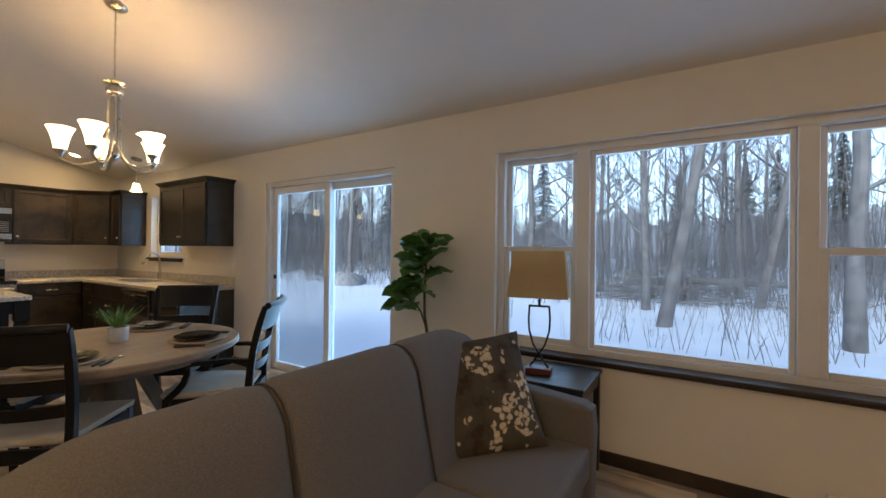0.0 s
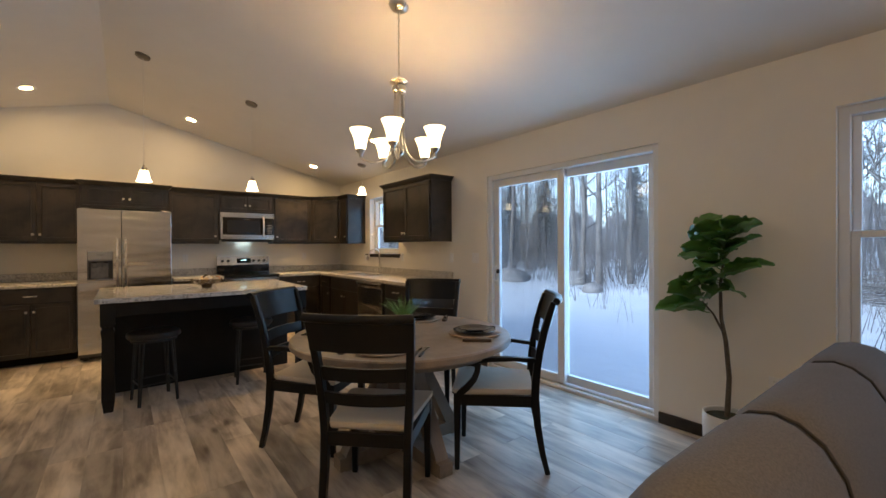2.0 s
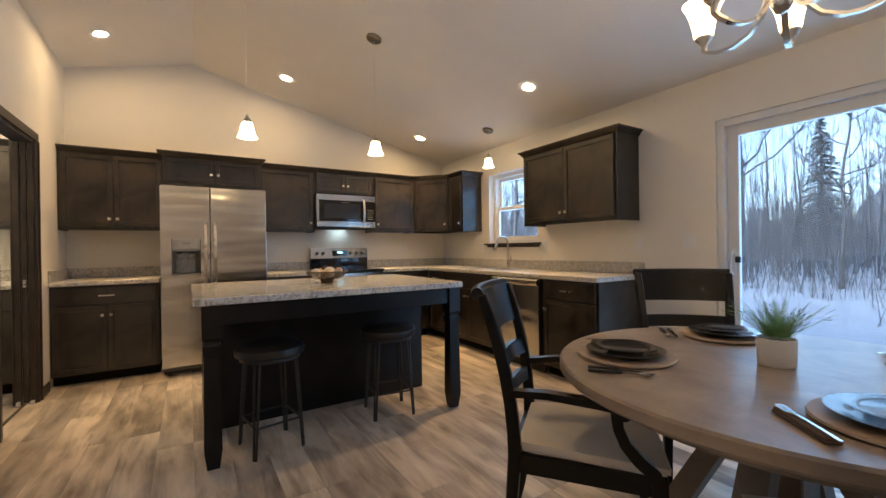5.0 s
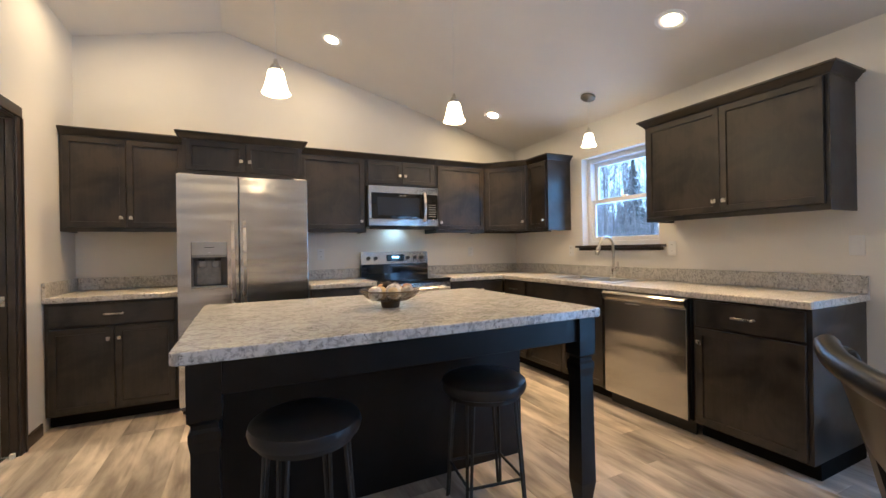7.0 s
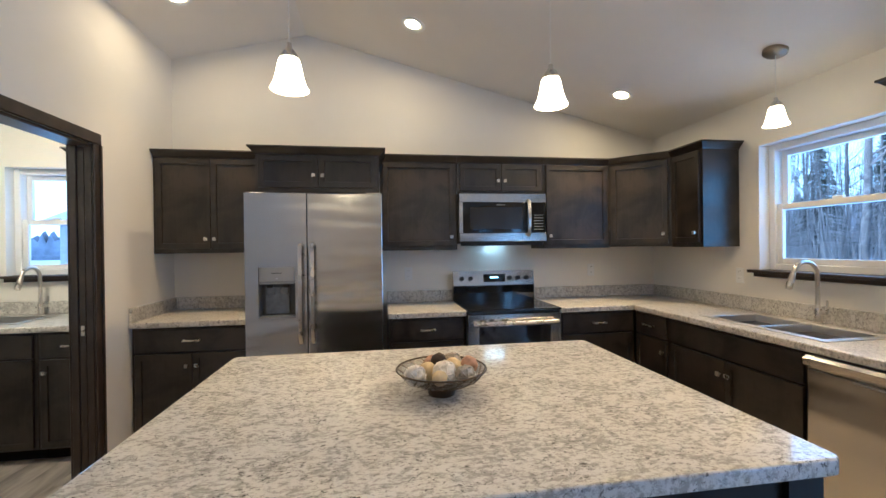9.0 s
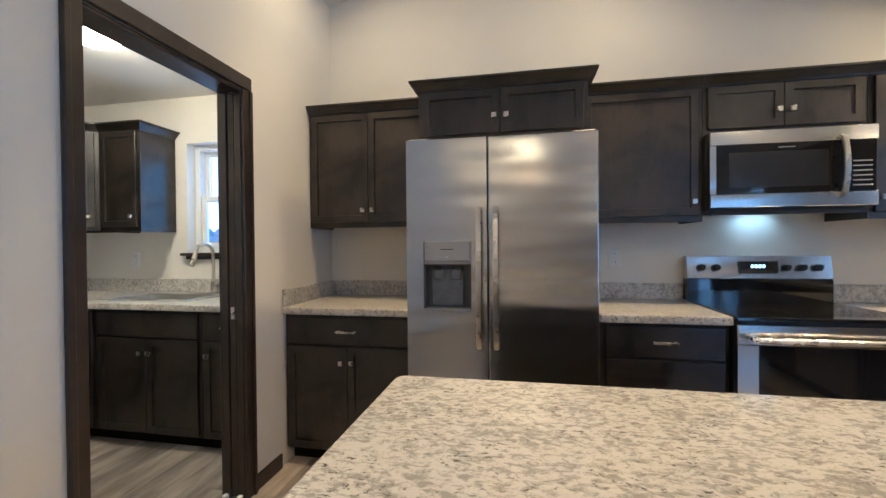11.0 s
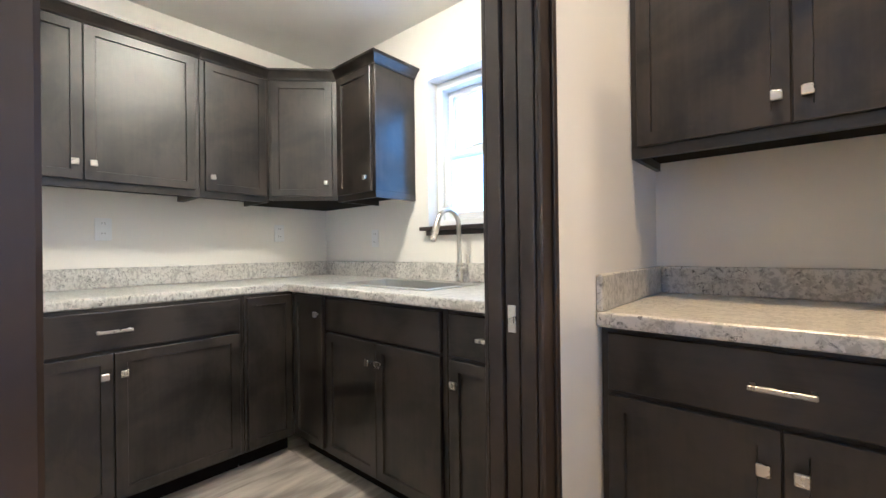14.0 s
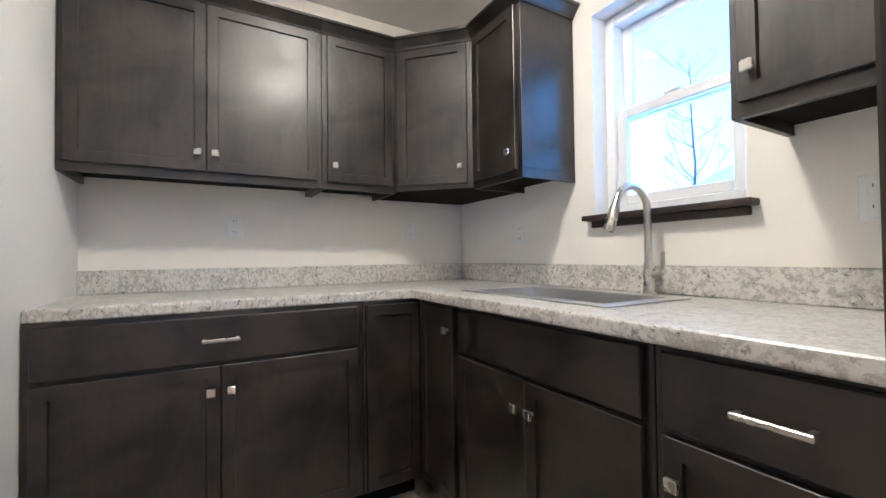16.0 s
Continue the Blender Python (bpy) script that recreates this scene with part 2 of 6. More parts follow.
# ---- mesh helpers ----
def bx(bm, x0, x1, y0, y1, z0, z1, bevel=0.0, seg=1):
    """A box, with its edges bevelled, added to bm."""
    m = Matrix.LocRotScale(((x0 + x1) / 2, (y0 + y1) / 2, (z0 + z1) / 2), None, (abs(x1 - x0), abs(y1 - y0), abs(z1 - z0)))
    vs = bmesh.ops.create_cube(bm, size=1, matrix=m)["verts"]
    if bevel:
        es = list({e for v in vs for e in v.link_edges})
        bmesh.ops.bevel(bm, geom=es, offset=bevel, segments=seg, affect="EDGES", profile=0.6)
    return bm


def box(*a, bevel=0.0, seg=1):
    return bx(bmesh.new(), *a, bevel=bevel, seg=seg)


def lathe(bm, profile, steps=28, m=Matrix()):
    """A turned shape from (radius, height) pairs round z."""
    rings = []
    for r, z in profile:
        if r < 1e-5:
            rings.append([bm.verts.new(m @ Vector((0, 0, z)))])
        else:
            rings.append([bm.verts.new(m @ Vector((r * math.cos(2 * math.pi * i / steps), r * math.sin(2 * math.pi * i / steps), z))) for i in range(steps)])
    for a, b in zip(rings, rings[1:]):
        for i in range(steps):
            j = (i + 1) % steps
            if len(a) == 1 and len(b) > 1:
                bm.faces.new((a[0], b[j], b[i]))
            elif len(b) == 1 and len(a) > 1:
                bm.faces.new((a[i], a[j], b[0]))
            elif len(a) > 1:
                bm.faces.new((a[i], a[j], b[j], b[i]))
    return bm


def tube(bm, pts, radii, steps=8, flat=1.0, cap=True):
    """A round or flattened bar swept along points."""
    pts = [Vector(p) for p in pts]
    if not hasattr(radii, "__len__"):
        radii = [radii] * len(pts)
    rings, up = [], None
    for i, p in enumerate(pts):
        d = (pts[min(i + 1, len(pts) - 1)] - pts[max(i - 1, 0)]).normalized()
        if up is None:
            up = Vector((0, 0, 1)) if abs(d.z) < 0.9 else Vector((1, 0, 0))
        side = d.cross(up).normalized()
        up = side.cross(d).normalized()
        rings.append([bm.verts.new(p + radii[i] * (math.cos(2 * math.pi * k / steps) * side + flat * math.sin(2 * math.pi * k / steps) * up)) for k in range(steps)])
    for a, b in zip(rings, rings[1:]):
        for k in range(steps):
            j = (k + 1) % steps
            bm.faces.new((a[k], a[j], b[j], b[k]))
    if cap:
        bm.faces.new(rings[0][::-1])
        bm.faces.new(rings[-1])
    return bm


def bar(bm, pts, w, d, across=(1, 0, 0)):
    """A squared bar swept along points: w along the fixed direction across, d square to it; w and d may be lists."""
    pts, across = [Vector(p) for p in pts], Vector(across).normalized()
    w = w if hasattr(w, "__len__") else [w] * len(pts)
    d = d if hasattr(d, "__len__") else [d] * len(pts)
    rings = []
    for i, p in enumerate(pts):
        t = (pts[min(i + 1, len(pts) - 1)] - pts[max(i - 1, 0)]).normalized()
        n = t.cross(across).normalized()
        rings.append([bm.verts.new(p + across * (sx * w[i] / 2) + n * (sy * d[i] / 2)) for sx, sy in ((-1, -1), (1, -1), (1, 1), (-1, 1))])
    for a, b in zip(rings, rings[1:]):
        for k in range(4):
            j = (k + 1) % 4
            bm.faces.new((a[k], a[j], b[j], b[k]))
    bm.faces.new(rings[0][::-1])
    bm.faces.new(rings[-1])
    return bm


def prism(bm, outline, axis, a, b):
    """A flat outline carried from a to b along an axis ('x': outline in y, z; 'y': in x, z; 'z': in x, y)."""
    def at(p, v):
        return {"x": (v, p[0], p[1]), "y": (p[0], v, p[1]), "z": (p[0], p[1], v)}[axis]
    lo, hi = [bm.verts.new(at(p, a)) for p in outline], [bm.verts.new(at(p, b)) for p in outline]
    bm.faces.new(lo)
    bm.faces.new(hi[::-1])
    for i in range(len(outline)):
        j = (i + 1) % len(outline)
        bm.faces.new((lo[j], lo[i], hi[i], hi[j]))
    return bm


def mesh_of(name, bm, material, smooth=False):
    bmesh.ops.recalc_face_normals(bm, faces=bm.faces)
    me = bpy.data.meshes.new(name)
    bm.to_mesh(me)
    bm.free()
    me.materials.append(material)
    if smooth:
        for p in me.polygons:
            p.use_smooth = True
        me.set_sharp_from_angle(angle=radians(40))
    return me


def part(name, bm, material, parent=None, label="", smooth=False):
    ob = new(name, bm if isinstance(bm, bpy.types.Mesh) else mesh_of(name, bm, material, smooth))
    ob.parent = parent
    return tagged(ob, label)


def thing(name, m, label, category, group=""):
    e = new(name)
    e.empty_display_size = 0.1
    e.matrix_world = m
    return tagged(e, label, category, group)


def built(name, bm, material, label="", smooth=False, category="", kind="structure"):
    return tagged(part(name, bm, material, None, label, smooth), "", category or name.split("_")[0], "", kind)


# ---- the shell ----
floor = built("floor", box(W - 0.2, E + 0.15, PS - 0.15, N + 0.18, -0.12, -0.006), plain("underlay", (0.05, 0.045, 0.04), 0.8), "grey-brown oak-look plank floor", category="floor")


def wall_run(name, x0, x1, y0, y1, z1, openings, axis, label):
    """A wall along an axis, with openings (from, to, sill, head) right through it."""
    bm = bmesh.new()
    lo, hi = (x0, x1) if axis == "x" else (y0, y1)

    def piece(a, b, c, d):
        if b - a > 1e-4 and d - c > 1e-4:
            bx(bm, a, b, y0, y1, c, d) if axis == "x" else bx(bm, x0, x1, a, b, c, d)
    at = lo
    for a, b, c, d in sorted(openings):
        piece(at, a, 0, z1)
        piece(a, b, 0, c)
        piece(a, b, d, z1)
        at = b
    piece(at, hi, 0, z1)
    return built(name, bm, WALL, label, category="wall")


SLIDER = (-3.99, -2.165, 0.0, 2.085)
BIGWIN = (-1.20, 1.22, 0.665, 2.09)
KWIN = (-6.70, -5.83, 1.215, 2.10)
PWIN = (-2.465, -1.895, 1.22, 2.08)
PDOOR = (-6.89, -6.104, 0.0, 2.05)
wall_run("wall_north", W - 0.18, E + 0.15, N, N + 0.18, EAVE, [SLIDER, BIGWIN, KWIN], "x", "warm white painted wall with large windows")
wall_run("wall_west", W - 0.18, W, PS - 0.15, N, EAVE, [PWIN], "y", "warm white painted gable wall behind the kitchen")
gable = bmesh.new()
prism(gable, [(S - 0.12, EAVE), (N, EAVE), (RIDGE, roof(RIDGE)), (S - 0.12, roof(S - 0.12))], "x", W - 0.18, W)
built("wall_west_gable", gable, WALL, "warm white painted gable above the cabinets", category="wall")
wall_run("wall_south", W, E + 0.15, S - 0.12, S, roof(S), [PDOOR], "x", "warm white painted wall with a pantry doorway")
ge = bmesh.new()
prism(ge, [(S, 0), (N, 0), (N, EAVE), (RIDGE, roof(RIDGE)), (S, roof(S))], "x", E, E + 0.15)
built("wall_east", ge, WALL, "plain warm white end wall", category="wall")
wall_run("wall_pantry_south", W, PE + 0.12, PS - 0.12, PS, EAVE, [], "x", "warm white painted pantry wall")
wall_run("wall_pantry_east", PE, PE + 0.12, PS, S - 0.12, EAVE, [], "y", "warm white painted pantry side wall")
cb = bmesh.new()
prism(cb, [(N + 0.18, EAVE - 0.045), (N + 0.18, EAVE + 0.1), (RIDGE, roof(RIDGE) + 0.14), (S - 0.12, roof(S - 0.12) + 0.14), (S - 0.12, roof(S - 0.12)), (RIDGE, roof(RIDGE))], "x", W - 0.18, E + 0.15)
built("ceiling", cb, CEIL, "vaulted off-white painted ceiling with a ridge")
built("ceiling_pantry", box(W - 0.18, PE + 0.12, PS - 0.15, S - 0.12, EAVE, EAVE + 0.1), CEIL, "flat off-white pantry ceiling", category="ceiling")


# ---- windows and doors ----
def sash(bm, a, b, z0, z1, y, w=0.045, d=0.03):
    for s in ((a, a + w, z0, z1), (b - w, b, z0, z1), (a + w, b - w, z0, z0 + w), (a + w, b - w, z1 - w, z1)):
        bx(bm, s[0], s[1], y, y + d, s[2], s[3], 0.004)
    return bm


def glass_pane(parent, a, b, z0, z1, y):
    g = part("pane", box(a, b, y, y + 0.006, z0, z1), GLASS, parent)
    g.visible_shadow = False
    return g


def hung_sashes(parent, a, b, z0, z1, y):
    """A double-hung pair: the upper sash outside the lower one."""
    mid = (z0 + z1) / 2
    for lo, hi, yy in ((mid - 0.02, z1, y + 0.045), (z0, mid + 0.02, y)):
        s = part("sash", sash(bmesh.new(), a, b, lo, hi, yy, 0.04), WHITE, parent)
        glass_pane(s, a + 0.035, b - 0.035, lo + 0.035, hi - 0.035, yy + 0.012)
    part("latch", box((a + b) / 2 - 0.03, (a + b) / 2 + 0.03, y - 0.004, y + 0.024, mid + 0.02, mid + 0.035, bevel=0.003), WHITE, parent)


def window_thing(name, m, label):
    return tagged(thing(name, m, label, "window"), kind="structure")


def sill_board(parent, a, b, z, depth=0.06, t=0.022, ear=0.055):
    bm = box(a - ear, b + ear, -depth, 0.11, z - t, z, bevel=0.006, seg=2)
    part("window_sill", bm, TRIM_X, parent, "dark-stained wooden sill")
    part("apron", box(a - ear + 0.02, b + ear - 0.02, -0.018, 0, z - t - 0.028, z - t, bevel=0.003), TRIM_X, parent, "dark-stained wooden apron")


# triple window of the living room, local y = 0 on the wall's inner face
big = window_thing("window_1", pose(0, N, 0), "triple white vinyl window with a dark wooden sill")
a, b, z0, z1 = BIGWIN
fr = bmesh.new()
for s in ((a, a + 0.05, z0, z1), (b - 0.05, b, z0, z1), (a + 0.05, b - 0.05, z1 - 0.05, z1), (a + 0.05, b - 0.05, z0, z0 + 0.045)):
    bx(fr, s[0], s[1], 0.05, 0.15, s[2], s[3], 0.003)
m1, m2 = -0.575, 0.578
part("window_frame", fr, WHITE, big)
for mm in (m1, m2):
    part("mullion", box(mm - 0.045, mm + 0.045, 0.04, 0.15, z0 + 0.045, z1 - 0.05, bevel=0.004), WHITE, big)
for s0, s1 in ((a + 0.05, m1 - 0.045), (m2 + 0.045, b - 0.05)):
    hung_sashes(big, s0, s1, z0 + 0.045, z1 - 0.05, 0.06)
fx = part("sash", sash(bmesh.new(), m1 + 0.045, m2 - 0.045, z0 + 0.045, z1 - 0.05, 0.07, 0.03), WHITE, big)
glass_pane(fx, m1 + 0.07, m2 - 0.07, z0 + 0.07, z1 - 0.075, 0.085)
sill_board(big, a, b, z0 + 0.002, 0.07)

# kitchen window
kw = window_thing("window_2", pose(0, N, 0), "small white double-hung window over the sink")
a, b, z0, z1 = KWIN
part("window_frame", sash(bmesh.new(), a, b, z0, z1, 0.08, 0.045, 0.08), WHITE, kw)
hung_sashes(kw, a + 0.045, b - 0.045, z0 + 0.045, z1 - 0.045, 0.095)
sill_board(kw, a, b, z0 + 0.002, 0.055)

# pantry window: local x runs along the west wall
pw = window_thing("window_3", pose(W, 0, 0, 0, 0, 90), "small white double-hung window over the pantry sink")
a, b, z0, z1 = PWIN
part("window_frame", sash(bmesh.new(), a, b, z0, z1, 0.08, 0.045, 0.08), WHITE, pw)
hung_sashes(pw, a + 0.045, b - 0.045, z0 + 0.045, z1 - 0.045, 0.095)
sill_board(pw, a, b, z0 + 0.002, 0.055, ear=0.028)

# sliding patio door
sd = window_thing("door_1", pose(0, N, 0), "white sliding glass patio door, closed")
sd["category"] = "door"
a, b, z0, z1 = SLIDER
fr = bmesh.new()
for s in ((a, a + 0.05, 0.03, z1), (b - 0.05, b, 0.03, z1), (a + 0.05, b - 0.05, z1 - 0.05, z1), (a, b, 0.0, 0.03)):
    bx(fr, s[0], s[1], 0.02, 0.16, s[2], s[3], 0.003)
part("door_frame", fr, WHITE, sd)
part("track", box(a + 0.05, b - 0.05, 0.05, 0.065, 0.03, 0.045), NICKEL, sd)
mid = (a + b) / 2
for s0, s1, yy in ((a + 0.05, mid + 0.04, 0.06), (mid - 0.04, b - 0.05, 0.105)):
    p = part("door_panel", sash(bmesh.new(), s0, s1, 0.045, z1 - 0.05, yy, 0.075, 0.04), WHITE, sd)
    glass_pane(p, s0 + 0.07, s1 - 0.07, 0.115, z1 - 0.12, yy + 0.017)
part("insect_screen", box(a + 0.06, mid + 0.02, 0.15, 0.152, 0.05, z1 - 0.06), SCREEN, sd, "fine grey insect screen")
hd = bmesh.new()
bx(hd, a + 0.07, a + 0.105, 0.052, 0.06, 0.92, 1.13, 0.003)
tube(hd, [(a + 0.0875, 0.055, 0.94), (a + 0.0875, 0.02, 0.955), (a + 0.0875, 0.012, 1.02), (a + 0.0875, 0.02, 1.095), (a + 0.0875, 0.055, 1.11)], 0.008)
part("door_handle", hd, WHITE, sd, "white pull handle", True)
part("lock_lever", box(a + 0.105, a + 0.14, 0.03, 0.055, 1.03, 1.075, bevel=0.006), BLACKPLASTIC, sd, "black thumb lock")

# pantry doorway: dark casing on both faces, split pocket-door jamb
pd = window_thing("door_2", pose(0, 0, 0), "dark-stained cased pantry doorway with a pocket door slid open")
pd["category"] = "doorway"
a, b, z0, z1 = PDOOR


def casing(x0, x1, y0, y1, zt, out):
    """One upright of stepped casing, with a raised outer bead."""
    bm = box(x0, x1, y0, y1, 0, zt, bevel=0.004)
    w = x1 - x0
    o = (x0, x0 + 0.02) if out < 0 else (x1 - 0.02, x1)
    face = y1 if y1 > S - 0.06 else y0
    sgn = 1 if y1 > S - 0.06 else -1
    bx(bm, o[0], o[1], min(face, face + sgn * 0.008), max(face, face + sgn * 0.008), 0, zt, 0.002)
    return bm


for y0, y1 in ((S, S + 0.016), (S - 0.136, S - 0.12)):
    part("casing", casing(a - 0.05, a + 0.014, y0, y1, z1, -1), TRIM, pd)
    part("casing", casing(b - 0.023, b + 0.04, y0, y1, z1, 1), TRIM, pd)
    part("casing", box(a - 0.05, b + 0.04, y0, y1 + (0.003 if y0 == S else 0), z1, z1 + 0.068, bevel=0.004), TRIM_X, pd)
part("jamb", box(b - 0.018, b, S - 0.12, S, 0, z1, bevel=0.002), TRIM, pd)
part("jamb", box(a + 0.018, b - 0.018, S - 0.12, S, z1 - 0.018, z1, bevel=0.002), TRIM_X, pd)
for y0, y1 in ((S - 0.12, S - 0.083), (S - 0.037, S)):
    part("jamb", box(a, a + 0.018, y0, y1, 0, z1, bevel=0.002), TRIM, pd)
leaf = part("door_leaf", box(a + 0.001, a + 0.012, S - 0.078, S - 0.042, 0.01, z1 - 0.02, bevel=0.002), TRIM, pd, "edge of a dark-stained pocket door")
lt = box(a + 0.012, a + 0.0155, S - 0.070, S - 0.050, 0.905, 0.965, bevel=0.0012)
bx(lt, a + 0.0155, a + 0.0175, S - 0.066, S - 0.054, 0.922, 0.948, 0.0008)
part("edge_pull", lt, NICKEL, leaf, "satin nickel edge pull")
for yy in (S - 0.02, S - 0.1):
    part("floor_guide", box(a + 0.02, a + 0.045, yy - 0.012, yy + 0.012, 0, 0.03, bevel=0.003), WHITE, pd)


# ---- baseboards ----
def baseboard(x0, x1, y0, y1):
    bm = box(x0, x1, y0, y1, 0, 0.085, bevel=0.004)
    return built("baseboard", bm, TRIM_X if abs(x1 - x0) > abs(y1 - y0) else TRIM, "dark-stained wooden baseboard")


baseboard(SLIDER[1], E, N - 0.014, N)
baseboard(-4.56, SLIDER[0], N - 0.014, N)
baseboard(-7.18, PDOOR[0] - 0.052, S, S + 0.014)
baseboard(PDOOR[1] + 0.042, E, S, S + 0.014)
baseboard(E - 0.014, E, S + 0.014, N - 0.014)
baseboard(PE - 0.014, PE, -2.86, S - 0.14)


# ---- cabinets: local x along the wall, front towards -y, back at y = 0 ----
def shaker(w, h, rail=0.055):
    """A door with a recessed flat panel, its lower left corner at 0, 0, front at y = -0.02."""
    bm = box(0, w, -0.02, 0, 0, h, bevel=0.002)
    face = min(bm.faces, key=lambda f: f.calc_center_median().y - f.calc_area())
    bmesh.ops.inset_region(bm, faces=[face], thickness=rail, depth=0)
    bmesh.ops.inset_region(bm, faces=[face], thickness=0.003, depth=-0.009)
    return bm


def add_knob(parent, x, z):
    bm = bmesh.new()
    tube(bm, [(x, -0.02, z), (x, -0.036, z)], 0.006)
    bx(bm, x - 0.0135, x + 0.0135, -0.046, -0.034, z - 0.0135, z + 0.0135, 0.0025)
    part("knob", bm, NICKEL, parent, "square brushed nickel knob")


def add_pull(parent, x, z, w=0.1):
    bm = bmesh.new()
    for s in (-1, 1):
        bx(bm, x + s * w / 2 - 0.005, x + s * w / 2 + 0.005, -0.046, -0.02, z - 0.005, z + 0.005)
    bx(bm, x - w / 2 - 0.008, x + w / 2 + 0.008, -0.054, -0.044, z - 0.006, z + 0.006, 0.002)
    part("pull", bm, NICKEL, parent, "brushed nickel bar pull")


def add_door(cab, x0, x1, z0, z1, depth, knob=None):
    d = part("door", shaker(x1 - x0, z1 - z0), ESPRESSO, cab)
    d.location = (x0, -depth, z0)
    if knob:
        kx = {"l": 0.03, "r": x1 - x0 - 0.03}[knob[0]]
        kz = {"t": z1 - z0 - 0.085, "b": 0.074 if z1 - z0 > 0.4 else 0.085}[knob[1]]
        add_knob(d, kx, kz)
    return d


def add_drawer(cab, x0, x1, z0, z1, depth, pull=True):
    d = part("drawer_front", box(0, x1 - x0, -0.02, 0, 0, z1 - z0, bevel=0.003), ESPRESSO_X, cab)
    d.location = (x0, -depth, z0)
    if pull:
        add_pull(d, (x1 - x0) / 2, (z1 - z0) / 2)
    return d


def base_cabinet(m, w, kind, label, depth=0.60, stile=0.022):
    """kind: 'door2', 'door_l', 'door_r' (drawer over doors), 'sink' (false front), 'drawers', 'blank'."""
    cab = thing("base_cabinet", m, label, "cabinet", "kitchen base cabinets")
    part("body", box(0, w, -depth, 0, 0.09, COUNTER - 0.04, bevel=0.001), ESPRESSO, cab)
    part("toe_kick", box(0.002, w - 0.002, -depth + 0.07, -0.02, 0, 0.09), SHADED_MATT, cab)
    top, s = COUNTER - 0.055, stile
    zd = top - 0.155
    if kind == "drawers":
        for z0, z1 in ((zd, top), (zd - 0.295, zd - 0.014), (0.105, zd - 0.309)):
            add_drawer(cab, s, w - s, z0, z1, depth)
        return cab
    if kind == "tall_l":
        add_door(cab, s, w - s, 0.105, top, depth)
        return cab
    if kind == "blank":
        add_door(cab, s, w - s, 0.105, top, depth, "rt")
        return cab
    add_drawer(cab, s, w - s, zd, top, depth, kind != "sink")
    if kind in ("door2", "sink"):
        mid = w / 2
        add_door(cab, s, mid - 0.0015, 0.105, zd - 0.014, depth, "rt")
        add_door(cab, mid + 0.0015, w - s, 0.105, zd - 0.014, depth, "lt")
    else:
        add_door(cab, s, w - s, 0.105, zd - 0.014, depth, kind[-1] + "t")
    return cab


def crown_run(bm, pts, z, rise=0.055, out=0.045):
    """A sloped crown moulding along points, outward to the right-hand side of the run."""
    pts = [Vector((*p, 0)) for p in pts]
    offs = []
    for i, p in enumerate(pts):
        ds = []
        if i:
            ds.append((p - pts[i - 1]).normalized())
        if i + 1 < len(pts):
            ds.append((pts[i + 1] - p).normalized())
        ns = [Vector((d.y, -d.x, 0)) for d in ds]
        n = sum(ns, Vector()).normalized()
        offs.append(n / max(0.3, n.dot(ns[0])))
    prof = ((-0.012, 0), (0.006, 0), (0.010, 0.010), (out * 0.8, rise * 0.72), (out, rise * 0.8), (out, rise), (-0.012, rise))
    rings = [[bm.verts.new(p + o * a + Vector((0, 0, z + h))) for a, h in prof] for p, o in zip(pts, offs)]
    k = len(prof)
    for r, q in zip(rings, rings[1:]):
        for i in range(k):
            j = (i + 1) % k
            bm.faces.new((r[i], r[j], q[j], q[i]))
    bm.faces.new(rings[0])
    bm.faces.new(rings[-1][::-1])
    return bm


def wall_cabinet(m, w, z0, z1, doors, label, depth=0.305, crown="", stile=0.022, knob_at="b"):
    """doors: 2, 'l' or 'r' (where the knob sits). crown: which ends return to the wall ('', 'l', 'r', 'lr')."""
    cab = thing("wall_cabinet", m, label, "cabinet", "kitchen wall cabinets")
    part("body", box(0, w, -depth, 0, z0 + 0.028, z1, bevel=0.001), ESPRESSO, cab)
    part("bottom_rail", box(0, w, -depth, -depth + 0.02, z0 - 0.012, z0 + 0.028), ESPRESSO_X, cab)
    # panel added to darken the underside: its shade is in the colour
    part("bottom_panel", box(0.016, w - 0.016, -depth + 0.02, 0, z0 + 0.018, z0 + 0.0279), SHADED_MATT, cab)
    for x in (0, w - 0.016):
        part("end_panel", box(x, x + 0.016, -depth + 0.02, 0, z0 - 0.012, z0 + 0.028), ESPRESSO, cab)
    s, zb, zt = stile, z0 + 0.022, z1 - 0.02
    if doors == 2:
        mid = w / 2
        add_door(cab, s, mid - 0.0015, zb, zt, depth, "r" + knob_at)
        add_door(cab, mid + 0.0015, w - s, zb, zt, depth, "l" + knob_at)
    else:
        add_door(cab, s, w - s, zb, zt, depth, doors + knob_at)
    pts = ([(0, 0)] if "l" in crown else []) + [(0, -depth), (w, -depth)] + ([(w, 0)] if "r" in crown else [])
    part("crown", crown_run(bmesh.new(), pts, z1 - 0.012), ESPRESSO_X, cab)
    return cab


UB, UT = 1.395, 2.125        # wall cabinets' underside and top
BACK = 0.003


def west(y):
    return pose(W + BACK, y, 0, 0, 0, 90)


def north(x):
    return pose(x, N - BACK, 0)


